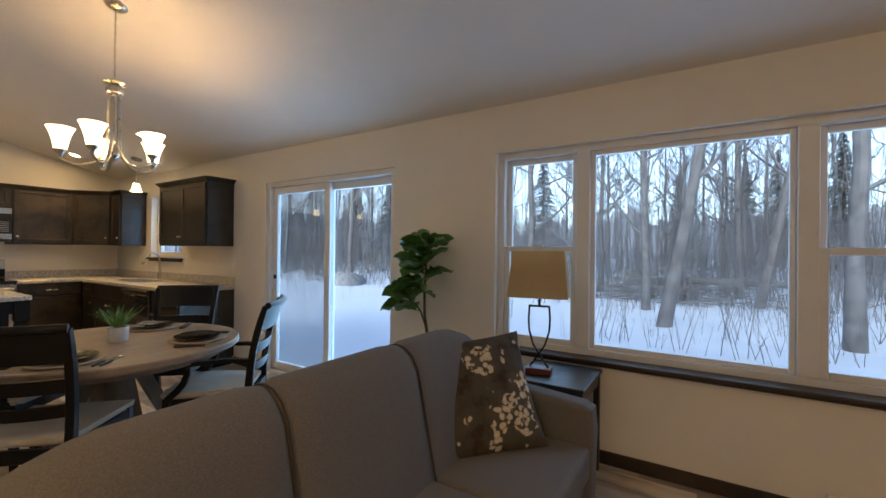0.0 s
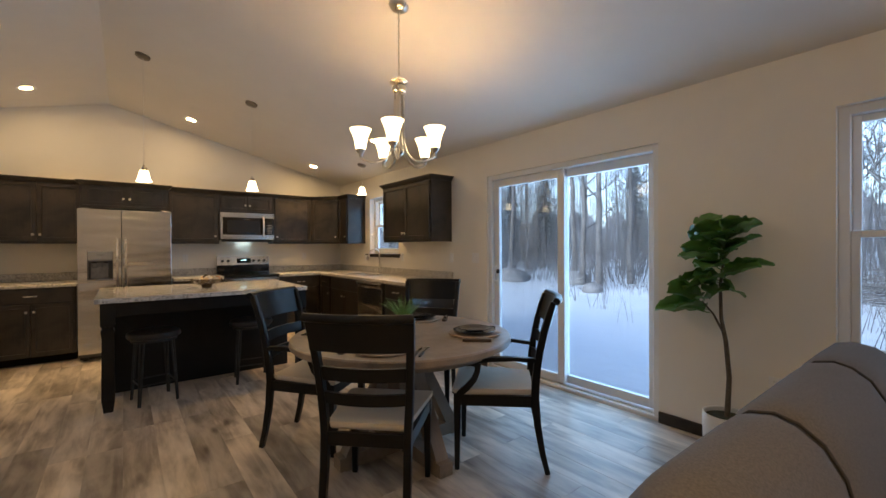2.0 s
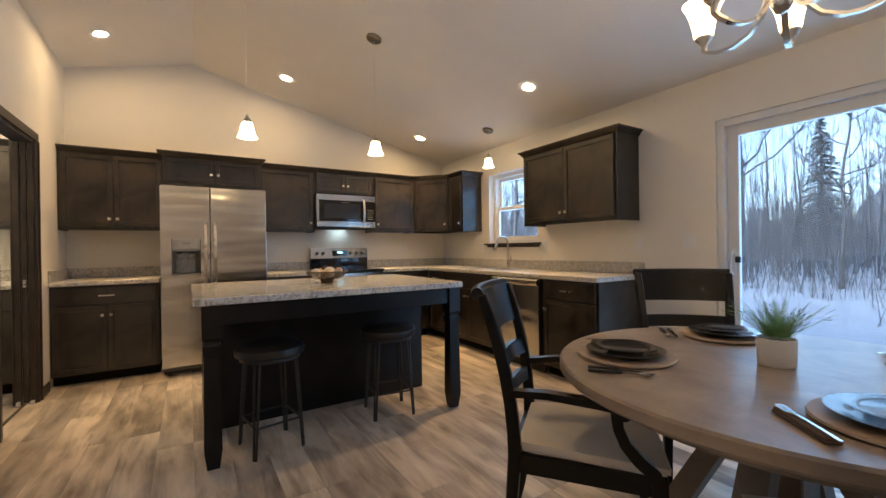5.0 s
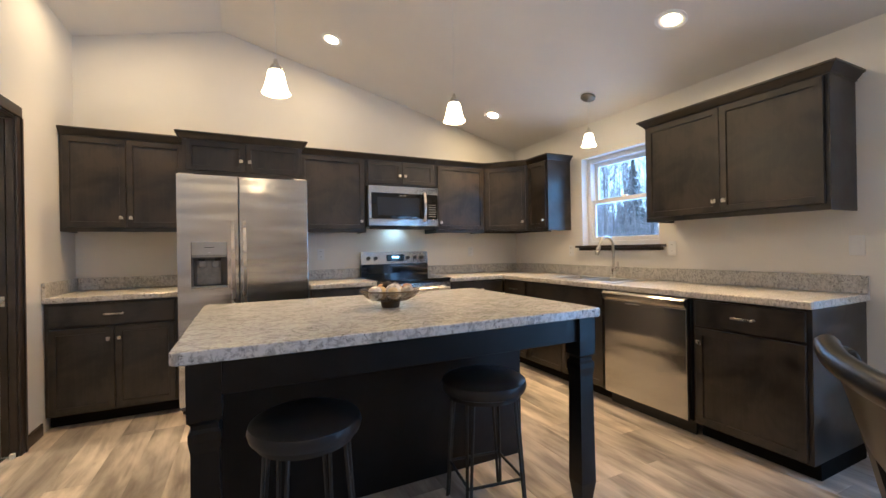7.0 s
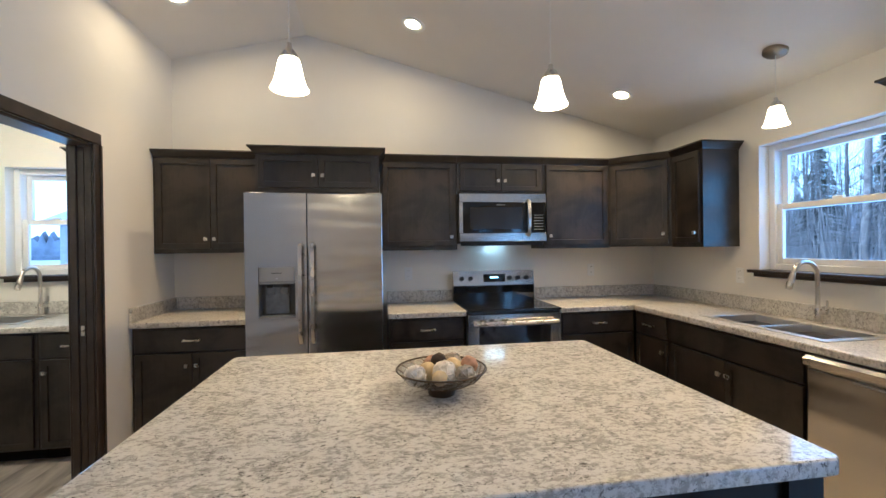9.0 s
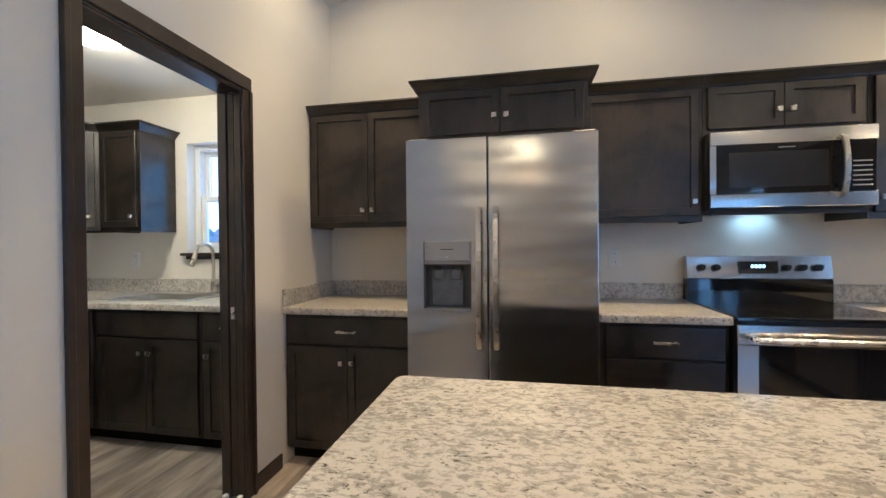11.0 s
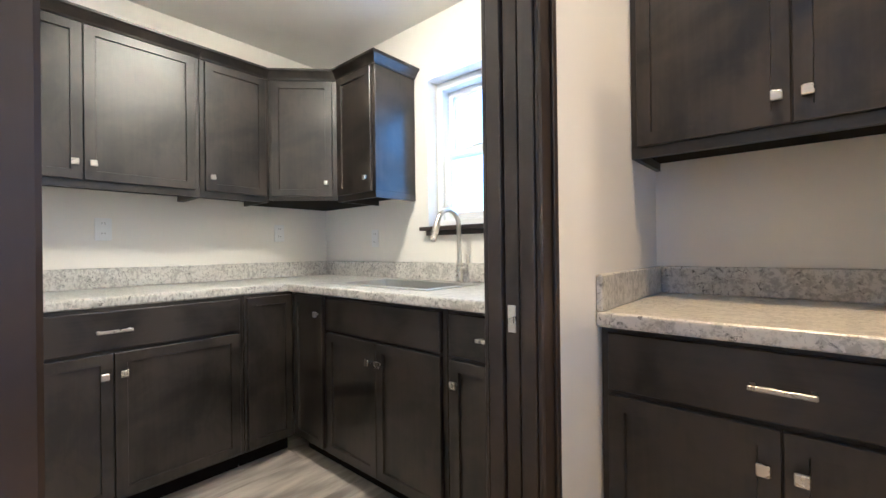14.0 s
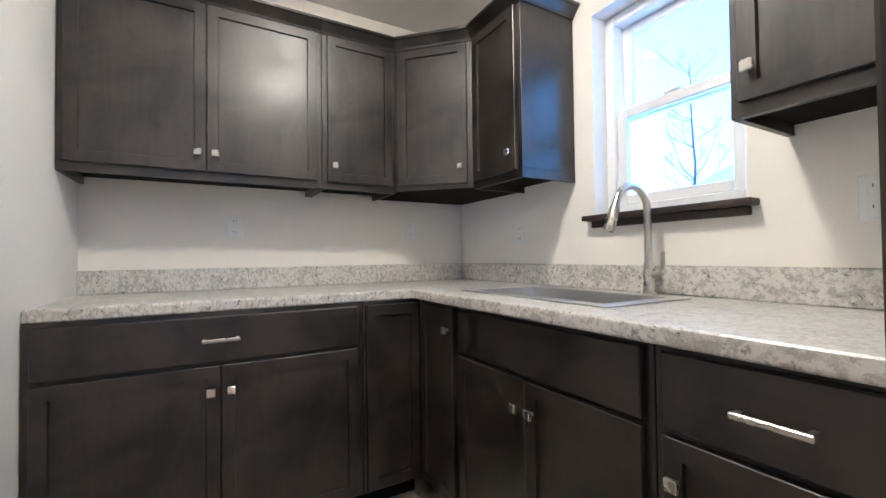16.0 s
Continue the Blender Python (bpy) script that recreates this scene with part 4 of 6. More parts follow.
# ---- island ----
IX0, IX1, IY0, IY1 = -6.12, -4.92, -0.215, 1.47
isl = thing("kitchen_island", pose(0, 0, 0), "black-brown painted kitchen island with turned square legs", "island")
part("body", box(-6.07, -5.52, IY0 + 0.06, IY1 - 0.03, 0.0, 0.88, bevel=0.002), ISLAND, isl)
for x0, x1, y0, y1 in ((-5.52, -5.06, IY0 + 0.075, IY0 + 0.1), (-5.52, -5.06, IY1 - 0.065, IY1 - 0.04), (-5.005, -4.98, IY0 + 0.13, IY1 - 0.1)):
    part("apron", box(x0, x1, y0, y1, 0.765, 0.88, bevel=0.002), ISLAND, isl)


def island_leg(x, y):
    prof = ((0.0, 0.030), (0.10, 0.043), (0.60, 0.038), (0.638, 0.044), (0.662, 0.044), (0.672, 0.036), (0.685, 0.036), (0.70, 0.047), (0.88, 0.047))
    bm = bmesh.new()
    rings = [[bm.verts.new((x + sx * w, y + sy * w, z)) for sx, sy in ((-1, -1), (1, -1), (1, 1), (-1, 1))] for z, w in prof]
    for a, b in zip(rings, rings[1:]):
        for i in range(4):
            j = (i + 1) % 4
            bm.faces.new((a[i], a[j], b[j], b[i]))
    bm.faces.new(rings[0][::-1])
    bm.faces.new(rings[-1])
    part("leg", bm, ISLAND, isl)


island_leg(-5.01, IY0 + 0.085)
island_leg(-5.01, IY1 - 0.055)
it = bmesh.new()
bx(it, IX0, IX1, IY0, IY1, 0.881, 0.921)
bmesh.ops.bevel(it, geom=[e for e in it.edges if abs(e.verts[0].co.z - e.verts[1].co.z) > 0.03], offset=0.03, segments=5, affect="EDGES", profile=0.5)
bmesh.ops.bevel(it, geom=[e for e in it.edges if abs(e.verts[0].co.z - e.verts[1].co.z) < 0.001], offset=0.007, segments=3, affect="EDGES", profile=0.6)
tagged(part("island_top", it, GRANITE, None, "polished speckled grey and cream stone island top"), "", "worktop")


# ---- dining set ----
CREAM = plain("cream_seat_fabric", (0.62, 0.565, 0.48), 0.85, vary=0.05, scale=9, relief=0.25, fine=420)
TABLEWOOD = wood("weathered_oak_table", (0.22, 0.165, 0.118), (0.40, 0.31, 0.225), 0.34, along="x")
TABLEBASE = wood("weathered_oak_base", (0.16, 0.125, 0.093), (0.30, 0.24, 0.185), 0.5)


def slat(bm, half, z0, z1, y0, y1, bow=0.035, t=0.02):
    """A back rail bowed away from the sitter; y0 and y1 are its lower and upper edges' places."""
    n = 9
    rings = []
    for i in range(n):
        u = -1 + 2 * i / (n - 1)
        off = -bow * (1 - u * u)
        rings.append([bm.verts.new((u * half, y + off + d, z)) for y, d, z in ((y0, -t / 2, z0), (y0, t / 2, z0), (y1, t / 2, z1), (y1, -t / 2, z1))])
    for a, b in zip(rings, rings[1:]):
        for k in range(4):
            j = (k + 1) % 4
            bm.faces.new((a[k], a[j], b[j], b[k]))
    bm.faces.new(rings[0][::-1])
    bm.faces.new(rings[-1])
    return bm


def back_y(z):
    """The line of the chair's back posts above the seat."""
    return -0.215 - 0.05 * max(0, z - 0.48) - 0.30 * max(0, z - 0.5) ** 2


def dining_chair(m, arms):
    name = "dining_armchair" if arms else "dining_chair"
    e = thing(name, m, "black painted wooden ladder-back dining %s with a cream fabric seat" % ("armchair" if arms else "chair"), "chair", "chairs round the dining table")
    for s in (-1, 1):
        zs = (0.0, 0.12, 0.28, 0.44, 0.52, 0.62, 0.72, 0.82, 0.92, 1.0)
        ys = [(-0.285, -0.255, -0.228, -0.215)[i] if i < 4 else back_y(z) for i, z in enumerate(zs)]
        xs = [s * (0.20 + 0.035 * max(0, z - 0.45) / 0.55) for z in zs]
        ds = (0.030, 0.034, 0.040, 0.046, 0.044, 0.042, 0.040, 0.040, 0.038, 0.032)
        bm = bar(bmesh.new(), list(zip(xs, ys, zs)), 0.036, ds)
        bmesh.ops.bevel(bm, geom=list(bm.edges), offset=0.004, segments=1, affect="EDGES")
        part("back_post", bm, BLACKWOOD, e, smooth=True)
        fz = (0.0, 0.2, 0.40, 0.455)
        bm = bar(bmesh.new(), [(s * 0.215, 0.235 + 0.012 * (0.45 - z), z) for z in fz], (0.028, 0.034, 0.045, 0.045), (0.028, 0.034, 0.045, 0.045))
        bmesh.ops.bevel(bm, geom=list(bm.edges), offset=0.003, segments=1, affect="EDGES")
        part("leg", bm, BLACKWOOD, e)
    fr = bmesh.new()
    bx(fr, -0.20, 0.20, 0.222, 0.248, 0.385, 0.448, 0.003)
    bx(fr, -0.19, 0.19, -0.235, -0.21, 0.385, 0.448, 0.003)
    for s in (-1, 1):
        bar(fr, [(s * 0.202, -0.21, 0.4165), (s * 0.222, 0.235, 0.4165)], 0.063, 0.024, (0, 0, 1))
    part("seat_frame", fr, BLACKWOOD, e)
    st = bmesh.new()
    out = [(-0.195, -0.205), (0.195, -0.205), (0.245, 0.265), (-0.245, 0.265)]
    prism(st, out, "z", 0.447, 0.485)
    top = [f for f in st.faces if all(abs(v.co.z - 0.485) < 1e-5 for v in f.verts)]
    r = bmesh.ops.inset_region(st, faces=top, thickness=0.06, depth=0.018)
    bmesh.ops.bevel(st, geom=list(st.edges), offset=0.014, segments=3, affect="EDGES")
    part("seat", st, CREAM, e, "cream upholstered seat", True)
    for z0, z1, w in ((0.585, 0.64, 0.20), (0.70, 0.765, 0.205)):
        part("slat", slat(bmesh.new(), w, z0, z1, back_y(z0), back_y(z1)), BLACKWOOD, e, smooth=True)
    tr = slat(bmesh.new(), 0.245, 0.845, 1.005, back_y(0.845) - 0.004, back_y(1.0) - 0.004, 0.04, 0.026)
    roll = []
    for i in range(11):
        u = -1 + 2 * i / 10
        roll.append((u * 0.25, back_y(1.0) - 0.016 - 0.04 * (1 - u * u), 1.004))
    tube(tr, roll, 0.021, 12)
    part("top_rail", tr, BLACKWOOD, e, "bowed top rail with a rolled edge", True)
    if arms:
        for s in (-1, 1):
            x0, x1 = s * 0.215, s * 0.255
            am = bar(bmesh.new(), [(x0, back_y(0.66), 0.66), (s * 0.235, -0.1, 0.672), (x1, 0.05, 0.668), (x1, 0.12, 0.66)], (0.036, 0.036, 0.044, 0.046), 0.024)
            tube(am, [(x1 - 0.026, 0.13, 0.652), (x1 + 0.026, 0.13, 0.652)], 0.024, 14)
            part("arm", am, BLACKWOOD, e, "scrolled arm", True)
            pts = [(x1, 0.112, 0.645), (x1, 0.115, 0.60), (x1 - s * 0.004, 0.135, 0.55), (x1 - s * 0.012, 0.175, 0.50), (x1 - s * 0.02, 0.22, 0.46), (x1 - s * 0.028, 0.235, 0.42)]
            part("arm_support", bar(bmesh.new(), pts, 0.028, (0.036, 0.032, 0.034, 0.038, 0.04, 0.036)), BLACKWOOD, e, smooth=True)
    return e


TC = Vector((-3.03, 1.42))


def chair_pose(angle, dist, twist=0.0):
    """A chair whose seat middle is dist from the table's centre, at that compass angle, facing the table."""
    a = radians(angle)
    return pose(TC.x + dist * math.cos(a), TC.y + dist * math.sin(a), 0, 0, 0, angle + 90 + twist)


dining_chair(chair_pose(-45, 0.56), False)
dining_chair(chair_pose(133, 0.76), False)
dining_chair(chair_pose(219, 0.63), True)
dining_chair(chair_pose(44, 0.62), True)

tb = thing("dining_table", pose(TC.x, TC.y, 0), "round weathered oak pedestal dining table", "table")
part("tabletop", lathe(bmesh.new(), [(0, 0.757), (0.64, 0.757), (0.692, 0.757), (0.70, 0.75), (0.702, 0.724), (0.694, 0.715), (0.668, 0.713), (0.656, 0.702), (0, 0.702)], 72), TABLEWOOD, tb, "round oak top", True)
part("apron", lathe(bmesh.new(), [(0.60, 0.724), (0.60, 0.665), (0.575, 0.665), (0.575, 0.724)], 64), TABLEBASE, tb, smooth=True)
part("column", box(-0.075, 0.075, -0.075, 0.075, 0.10, 0.724, bevel=0.006), TABLEBASE, tb)
for k in range(4):
    a = radians(90 * k)
    c, s = math.cos(a), math.sin(a)
    bm = bar(bmesh.new(), [(0.06 * c, 0.06 * s, 0.70), (0.20 * c, 0.20 * s, 0.42), (0.36 * c, 0.36 * s, 0.115), (0.42 * c, 0.42 * s, 0.0)], 0.085, (0.07, 0.07, 0.08, 0.085), (-s, c, 0))
    part("brace", bm, TABLEBASE, tb)
    part("foot", bar(bmesh.new(), [(0.05 * c, 0.05 * s, 0.055), (0.46 * c, 0.46 * s, 0.045)], 0.09, (0.09, 0.075), (-s, c, 0)), TABLEBASE, tb)

CHARGER = wood("pale_wood_charger", (0.30, 0.22, 0.15), (0.46, 0.36, 0.26), 0.55, along="x")
PLATE = plain("black_glazed_stoneware", (0.018, 0.018, 0.02), 0.22, coat=0.3)
NAPKIN = plain("brown_napkin_cloth", (0.10, 0.065, 0.045), 0.9, relief=0.3, fine=500)
CUTLERY = plain("polished_cutlery_steel", (0.62, 0.60, 0.57), 0.18, 1.0)
TT = 0.758


def at_table(angle, r, z=TT, twist=0.0):
    a = radians(angle)
    return pose(TC.x + r * math.cos(a), TC.y + r * math.sin(a), z, 0, 0, angle + 90 + twist)


def place_setting(angle):
    ch = tagged(part("charger", lathe(bmesh.new(), [(0, 0), (0.155, 0), (0.165, 0.006), (0.163, 0.012), (0.15, 0.011), (0, 0.010)], 48), CHARGER, None, "round pale wood charger under black plates", True), "", "charger", "place settings")
    ch.matrix_world = at_table(angle, 0.47)
    big_p = tagged(part("dinner_plate", lathe(bmesh.new(), [(0, 0), (0.08, 0), (0.095, 0.006), (0.132, 0.018), (0.135, 0.021), (0.131, 0.022), (0.094, 0.011), (0.0, 0.008)], 48), PLATE, None, "black glazed stoneware dinner plate", True), "", "plate", "place settings")
    big_p.matrix_world = at_table(angle, 0.47, TT + 0.0105)
    sm = tagged(part("salad_plate", lathe(bmesh.new(), [(0, 0), (0.06, 0), (0.07, 0.005), (0.10, 0.014), (0.103, 0.017), (0.10, 0.018), (0.07, 0.009), (0.0, 0.007)], 48), PLATE, None, "smaller black glazed plate stacked on top", True), "", "plate", "place settings")
    sm.matrix_world = at_table(angle, 0.47, TT + 0.0255)
    nb = bx(bmesh.new(), -0.018, 0.018, -0.085, 0.085, 0, 0.008, 0.003)
    bx(nb, -0.017, 0.018, -0.083, 0.083, 0.008, 0.014, 0.003)
    nk = tagged(part("napkin", nb, NAPKIN, None, "folded brown cloth napkin", True), "", "napkin", "place settings")
    nk.matrix_world = at_table(angle, 0.50) @ pose(-0.205, 0.0, 0, 0, 0, 4)
    fk = bmesh.new()
    bar(fk, [(0, -0.09, 0.002), (0, 0.0, 0.004), (0, 0.045, 0.003)], (0.009, 0.006, 0.010), 0.003)
    bar(fk, [(0, 0.045, 0.003), (0, 0.06, 0.002)], (0.010, 0.022), 0.002)
    for i in range(4):
        bar(fk, [(-0.009 + i * 0.006, 0.06, 0.002), (-0.009 + i * 0.006, 0.10, 0.004)], 0.003, 0.002)
    fo = tagged(part("fork", fk, CUTLERY, None, "polished steel dinner fork on the napkin"), "", "fork", "place settings")
    fo.matrix_world = at_table(angle, 0.50, TT + 0.0145) @ pose(-0.205, -0.015, 0, 0, 0, 4)
    ko = thing("knife", at_table(angle, 0.50) @ pose(0.195, 0, 0, 0, 0, -3), "steel dinner knife with a black handle", "knife", "place settings")
    part("handle", bar(bmesh.new(), [(0, -0.10, 0.005), (0, -0.05, 0.006), (0, -0.005, 0.006)], (0.012, 0.014, 0.010), 0.009), BLACKPLASTIC, ko, "black handle")
    part("blade", bar(bmesh.new(), [(0, -0.005, 0.004), (0, 0.06, 0.003), (0, 0.10, 0.003)], (0.014, 0.018, 0.004), 0.002), CUTLERY, ko)
    so = thing("spoon", at_table(angle, 0.50) @ pose(0.228, 0, 0, 0, 0, -3), "steel dinner spoon with a black handle", "spoon", "place settings")
    part("handle", bar(bmesh.new(), [(0, -0.10, 0.005), (0, -0.05, 0.006), (0, 0.0, 0.006)], (0.011, 0.013, 0.008), 0.008), BLACKPLASTIC, so, "black handle")
    sb = bar(bmesh.new(), [(0, 0.0, 0.005), (0, 0.055, 0.005)], (0.007, 0.006), 0.003)
    lathe(sb, [(0, 0.002), (0.012, 0.004), (0.017, 0.008), (0.016, 0.009), (0, 0.004)], 14, Matrix.Translation((0, 0.072, 0)) @ Matrix.Diagonal((1, 1.45, 1, 1)))
    part("bowl", sb, CUTLERY, so, smooth=True)


for ang in (-45, 133, 219, 44):
    place_setting(ang)

GREEN = plain("fern_green", (0.20, 0.36, 0.11), 0.55, vary=0.35, scale=60)
LEAFGREEN = plain("glossy_leaf_green", (0.085, 0.205, 0.042), 0.4, vary=0.3, scale=14, coat=0.1)
POTWHITE = plain("matt_white_ceramic", (0.72, 0.71, 0.69), 0.55, vary=0.03)
SOIL = plain("dark_moss_and_soil", (0.035, 0.035, 0.018), 0.95, vary=0.5, scale=40, relief=0.8, fine=90)

fp = thing("potted_fern", pose(TC.x - 0.02, TC.y + 0.02, TT), "small artificial fern in a white ceramic pot", "plant")
part("pot", lathe(bmesh.new(), [(0, 0), (0.050, 0), (0.053, 0.004), (0.056, 0.088), (0.054, 0.092), (0.050, 0.09), (0.048, 0.078), (0, 0.078)], 32), POTWHITE, fp, "white ceramic pot", True)
part("soil", lathe(bmesh.new(), [(0, 0.083), (0.03, 0.082), (0.0485, 0.079)], 20), SOIL, fp)
rng = random.Random(5)
bm = bmesh.new()
for i in range(90):
    a, lean, ln = rng.uniform(0, 6.28), rng.uniform(0.05, 0.75), rng.uniform(0.075, 0.165)
    base = Vector((0.02 * math.cos(a), 0.02 * math.sin(a), 0.08))
    pts = []
    for k in range(15):
        u = k / 14
        out = ln * (u * math.sin(lean) + 0.25 * u * u)
        pts.append(base + Vector((math.cos(a) * out, math.sin(a) * out, ln * (u * math.cos(lean * 0.8) - 0.18 * u * u * lean))))
    for k in range(3, 15):
        d = (pts[k] - pts[k - 1]).normalized()
        side = d.cross(Vector((0, 0, 1))).normalized()
        w = 0.019 * (1 - 0.8 * k / 15)
        for s in (-1, 1):
            tip = pts[k] + side * s * w + d * 0.010 + Vector((0, 0, rng.uniform(-0.006, 0.006)))
            vs = [bm.verts.new(p) for p in (pts[k - 1], pts[k - 1].lerp(tip, 0.6) - d * 0.001, tip, pts[k - 1].lerp(pts[k], 0.4))]
            bm.faces.new(vs)
tagged(part("foliage", bm, GREEN, fp, "feathery green fronds"), kind="stuff")


# ---- bar stools ----
VINYL = plain("black_vinyl", (0.016, 0.016, 0.018), 0.36, relief=0.1, fine=300)
BLACKMETAL = plain("black_powder_coat", (0.018, 0.018, 0.018), 0.45)


def bar_stool(m):
    e = thing("bar_stool", m, "black metal bar stool with a round padded black seat", "stool", "stools at the island")
    part("seat", lathe(bmesh.new(), [(0, 0.545), (0.175, 0.545), (0.192, 0.553), (0.199, 0.575), (0.193, 0.597), (0.176, 0.607), (0.08, 0.614), (0, 0.615)], 40), VINYL, e, "padded black vinyl seat", True)
    part("seat_ring", lathe(bmesh.new(), [(0.155, 0.525), (0.17, 0.525), (0.17, 0.545), (0.155, 0.545)], 36), BLACKMETAL, e, smooth=True)
    for k in range(4):
        a = radians(45 + 90 * k)
        c, s = math.cos(a), math.sin(a)
        for off in (-0.016, 0.016):
            part("leg", tube(bmesh.new(), [(0.155 * c - s * off, 0.155 * s + c * off, 0.53), (0.195 * c - s * off * 0.4, 0.195 * s + c * off * 0.4, 0.0)], 0.0075, 8), BLACKMETAL, e, smooth=True)
    for k in range(4):
        a, b = radians(45 + 90 * k), radians(135 + 90 * k)
        r = 0.184
        part("foot_rail", tube(bmesh.new(), [(r * math.cos(a), r * math.sin(a), 0.17), (r * math.cos(b), r * math.sin(b), 0.17)], 0.0065, 8), BLACKMETAL, e, smooth=True)
    return e


st1 = bar_stool(pose(-5.11, 0.18, 0, 0, 0, 10))
copy_thing(st1, pose(-5.19, 0.985, 0, 0, 0, -8))

# ---- wire bowl with dried balls on the island ----
WIRE = plain("bronze_wire", (0.10, 0.075, 0.05), 0.35, 0.9)
wb = thing("wire_bowl", pose(-5.49, 0.637, 0.9215), "shallow bronze wire bowl with rattan balls on the island", "bowl")
bm = bmesh.new()
prof = [(0.05, 0.03), (0.09, 0.038), (0.125, 0.055), (0.148, 0.085)]
for r, z in ((0.05, 0.03), (0.148, 0.085)):
    tube(bm, [(r * math.cos(i * math.pi / 16), r * math.sin(i * math.pi / 16), z) for i in range(33)], 0.003, 6, cap=False)
part("rim", bm, WIRE, wb, smooth=True)
bm = lathe(bmesh.new(), [(0, 0.028), (0.05, 0.03), (0.09, 0.038), (0.125, 0.055), (0.147, 0.085), (0.145, 0.086), (0.122, 0.058), (0.088, 0.041), (0.05, 0.033), (0, 0.031)], 36)
mesh_glass, tt, bb = nodes_of("smoky_mesh_bowl")
bb.inputs["Base Color"].default_value = (0.20, 0.16, 0.12, 1)
bb.inputs["Alpha"].default_value = 0.28
bb.inputs["Roughness"].default_value = 0.3
part("dish", bm, mesh_glass, wb, "smoky mesh dish", True)
bm = bmesh.new()
for k in range(18):
    a = k * 2 * math.pi / 18
    tube(bm, [(r * math.cos(a + 0.25 * i), r * math.sin(a + 0.25 * i), z) for i, (r, z) in enumerate(prof)], 0.0016, 5)
part("wires", bm, WIRE, wb)
part("foot_ring", lathe(bmesh.new(), [(0.038, 0), (0.044, 0), (0.05, 0.03), (0.046, 0.03)], 28), WIRE, wb, smooth=True)
BALLS = (plain("bleached_rattan", (0.72, 0.68, 0.62), 0.8, vary=0.3, scale=60, relief=0.9, fine=80), plain("rust_seed_pod", (0.42, 0.24, 0.15), 0.8, vary=0.4, scale=50, relief=0.8, fine=70),
         plain("grey_moss", (0.38, 0.34, 0.28), 0.9, vary=0.4, scale=60, relief=0.9, fine=80), plain("dark_pine_cone", (0.045, 0.03, 0.022), 0.8, vary=0.4, scale=70, relief=1.0, fine=60),
         plain("straw_gourd", (0.66, 0.52, 0.30), 0.75, vary=0.2, scale=30, relief=0.5, fine=60))
for i, (x, y, z, r, k) in enumerate(((0.035, 0.005, 0.08, 0.037, 0), (0.045, -0.09, 0.076, 0.033, 0), (0.06, 0.068, 0.075, 0.031, 2), (-0.01, -0.045, 0.068, 0.034, 4), (-0.035, 0.045, 0.072, 0.034, 4), (-0.07, -0.02, 0.077, 0.033, 1), (-0.03, 0.1, 0.08, 0.03, 1), (-0.075, 0.05, 0.083, 0.03, 2), (0.1, -0.02, 0.082, 0.024, 4), (-0.03, -0.005, 0.1, 0.026, 3))):
    bm = bmesh.new()
    bmesh.ops.create_icosphere(bm, subdivisions=3, radius=r, matrix=Matrix.Translation((x, y, z)))
    for v in bm.verts:
        d = (v.co - Vector((x, y, z)))
        v.co += d * 0.12 * noise.noise(d * 90 + Vector((i, 0, 0)))
    b_ = tagged(part("decorative_ball", bm, BALLS[k], None, ("white rattan ball in the bowl", "rust-brown seed ball in the bowl", "grey moss ball in the bowl", "dark pine cone ball in the bowl", "straw-yellow dried gourd in the bowl")[k], True), "", "ornament", "balls in the bowl")
    b_.matrix_world = pose(-5.49, 0.637, 0.9215)
    for j in range(7 if k in (0, 2) else 0):
        ax = Vector((math.sin(j * 2.1), math.cos(j * 1.3), math.sin(j * 0.7 + 1))).normalized()
        q = ax.to_track_quat("Z", "Y")
        part("strand", tube(bmesh.new(), [Vector((x, y, z)) + q @ Vector((r * 1.04 * math.cos(u * math.pi / 8), r * 1.04 * math.sin(u * math.pi / 8), 0)) for u in range(17)], 0.0022, 4, cap=False), BALLS[k], b_)


# ---- living corner ----
GREYCLOTH = plain("charcoal_grey_tweed", (0.145, 0.137, 0.13), 0.9, vary=0.2, scale=220, relief=0.5, fine=600)
PIPING = plain("dark_grey_piping", (0.05, 0.046, 0.044), 0.9)
SF = thing("sofa", pose(0, 0, 0), "charcoal grey fabric three-seat sofa with rounded back", "sofa")
Y0, Y1 = 0.45, 2.34
yc = [Y0, 1.08, 1.71, Y1]
bprof = [(-0.77, 0.30), (-0.80, 0.46), (-0.835, 0.62), (-0.865, 0.76), (-0.888, 0.86), (-0.92, 0.915), (-0.96, 0.945), (-1.0, 0.955), (-1.045, 0.945), (-1.08, 0.91), (-1.10, 0.85), (-1.108, 0.70), (-1.105, 0.40), (-1.10, 0.12)]


def back_height(y):
    """The back's top line: level, easing down into a rounded shoulder at each end."""
    u = abs(y - (Y0 + Y1) / 2) / ((Y1 - Y0) / 2)
    return 1 - 0.20 * max(0, (u - 0.68) / 0.32) ** 2.2


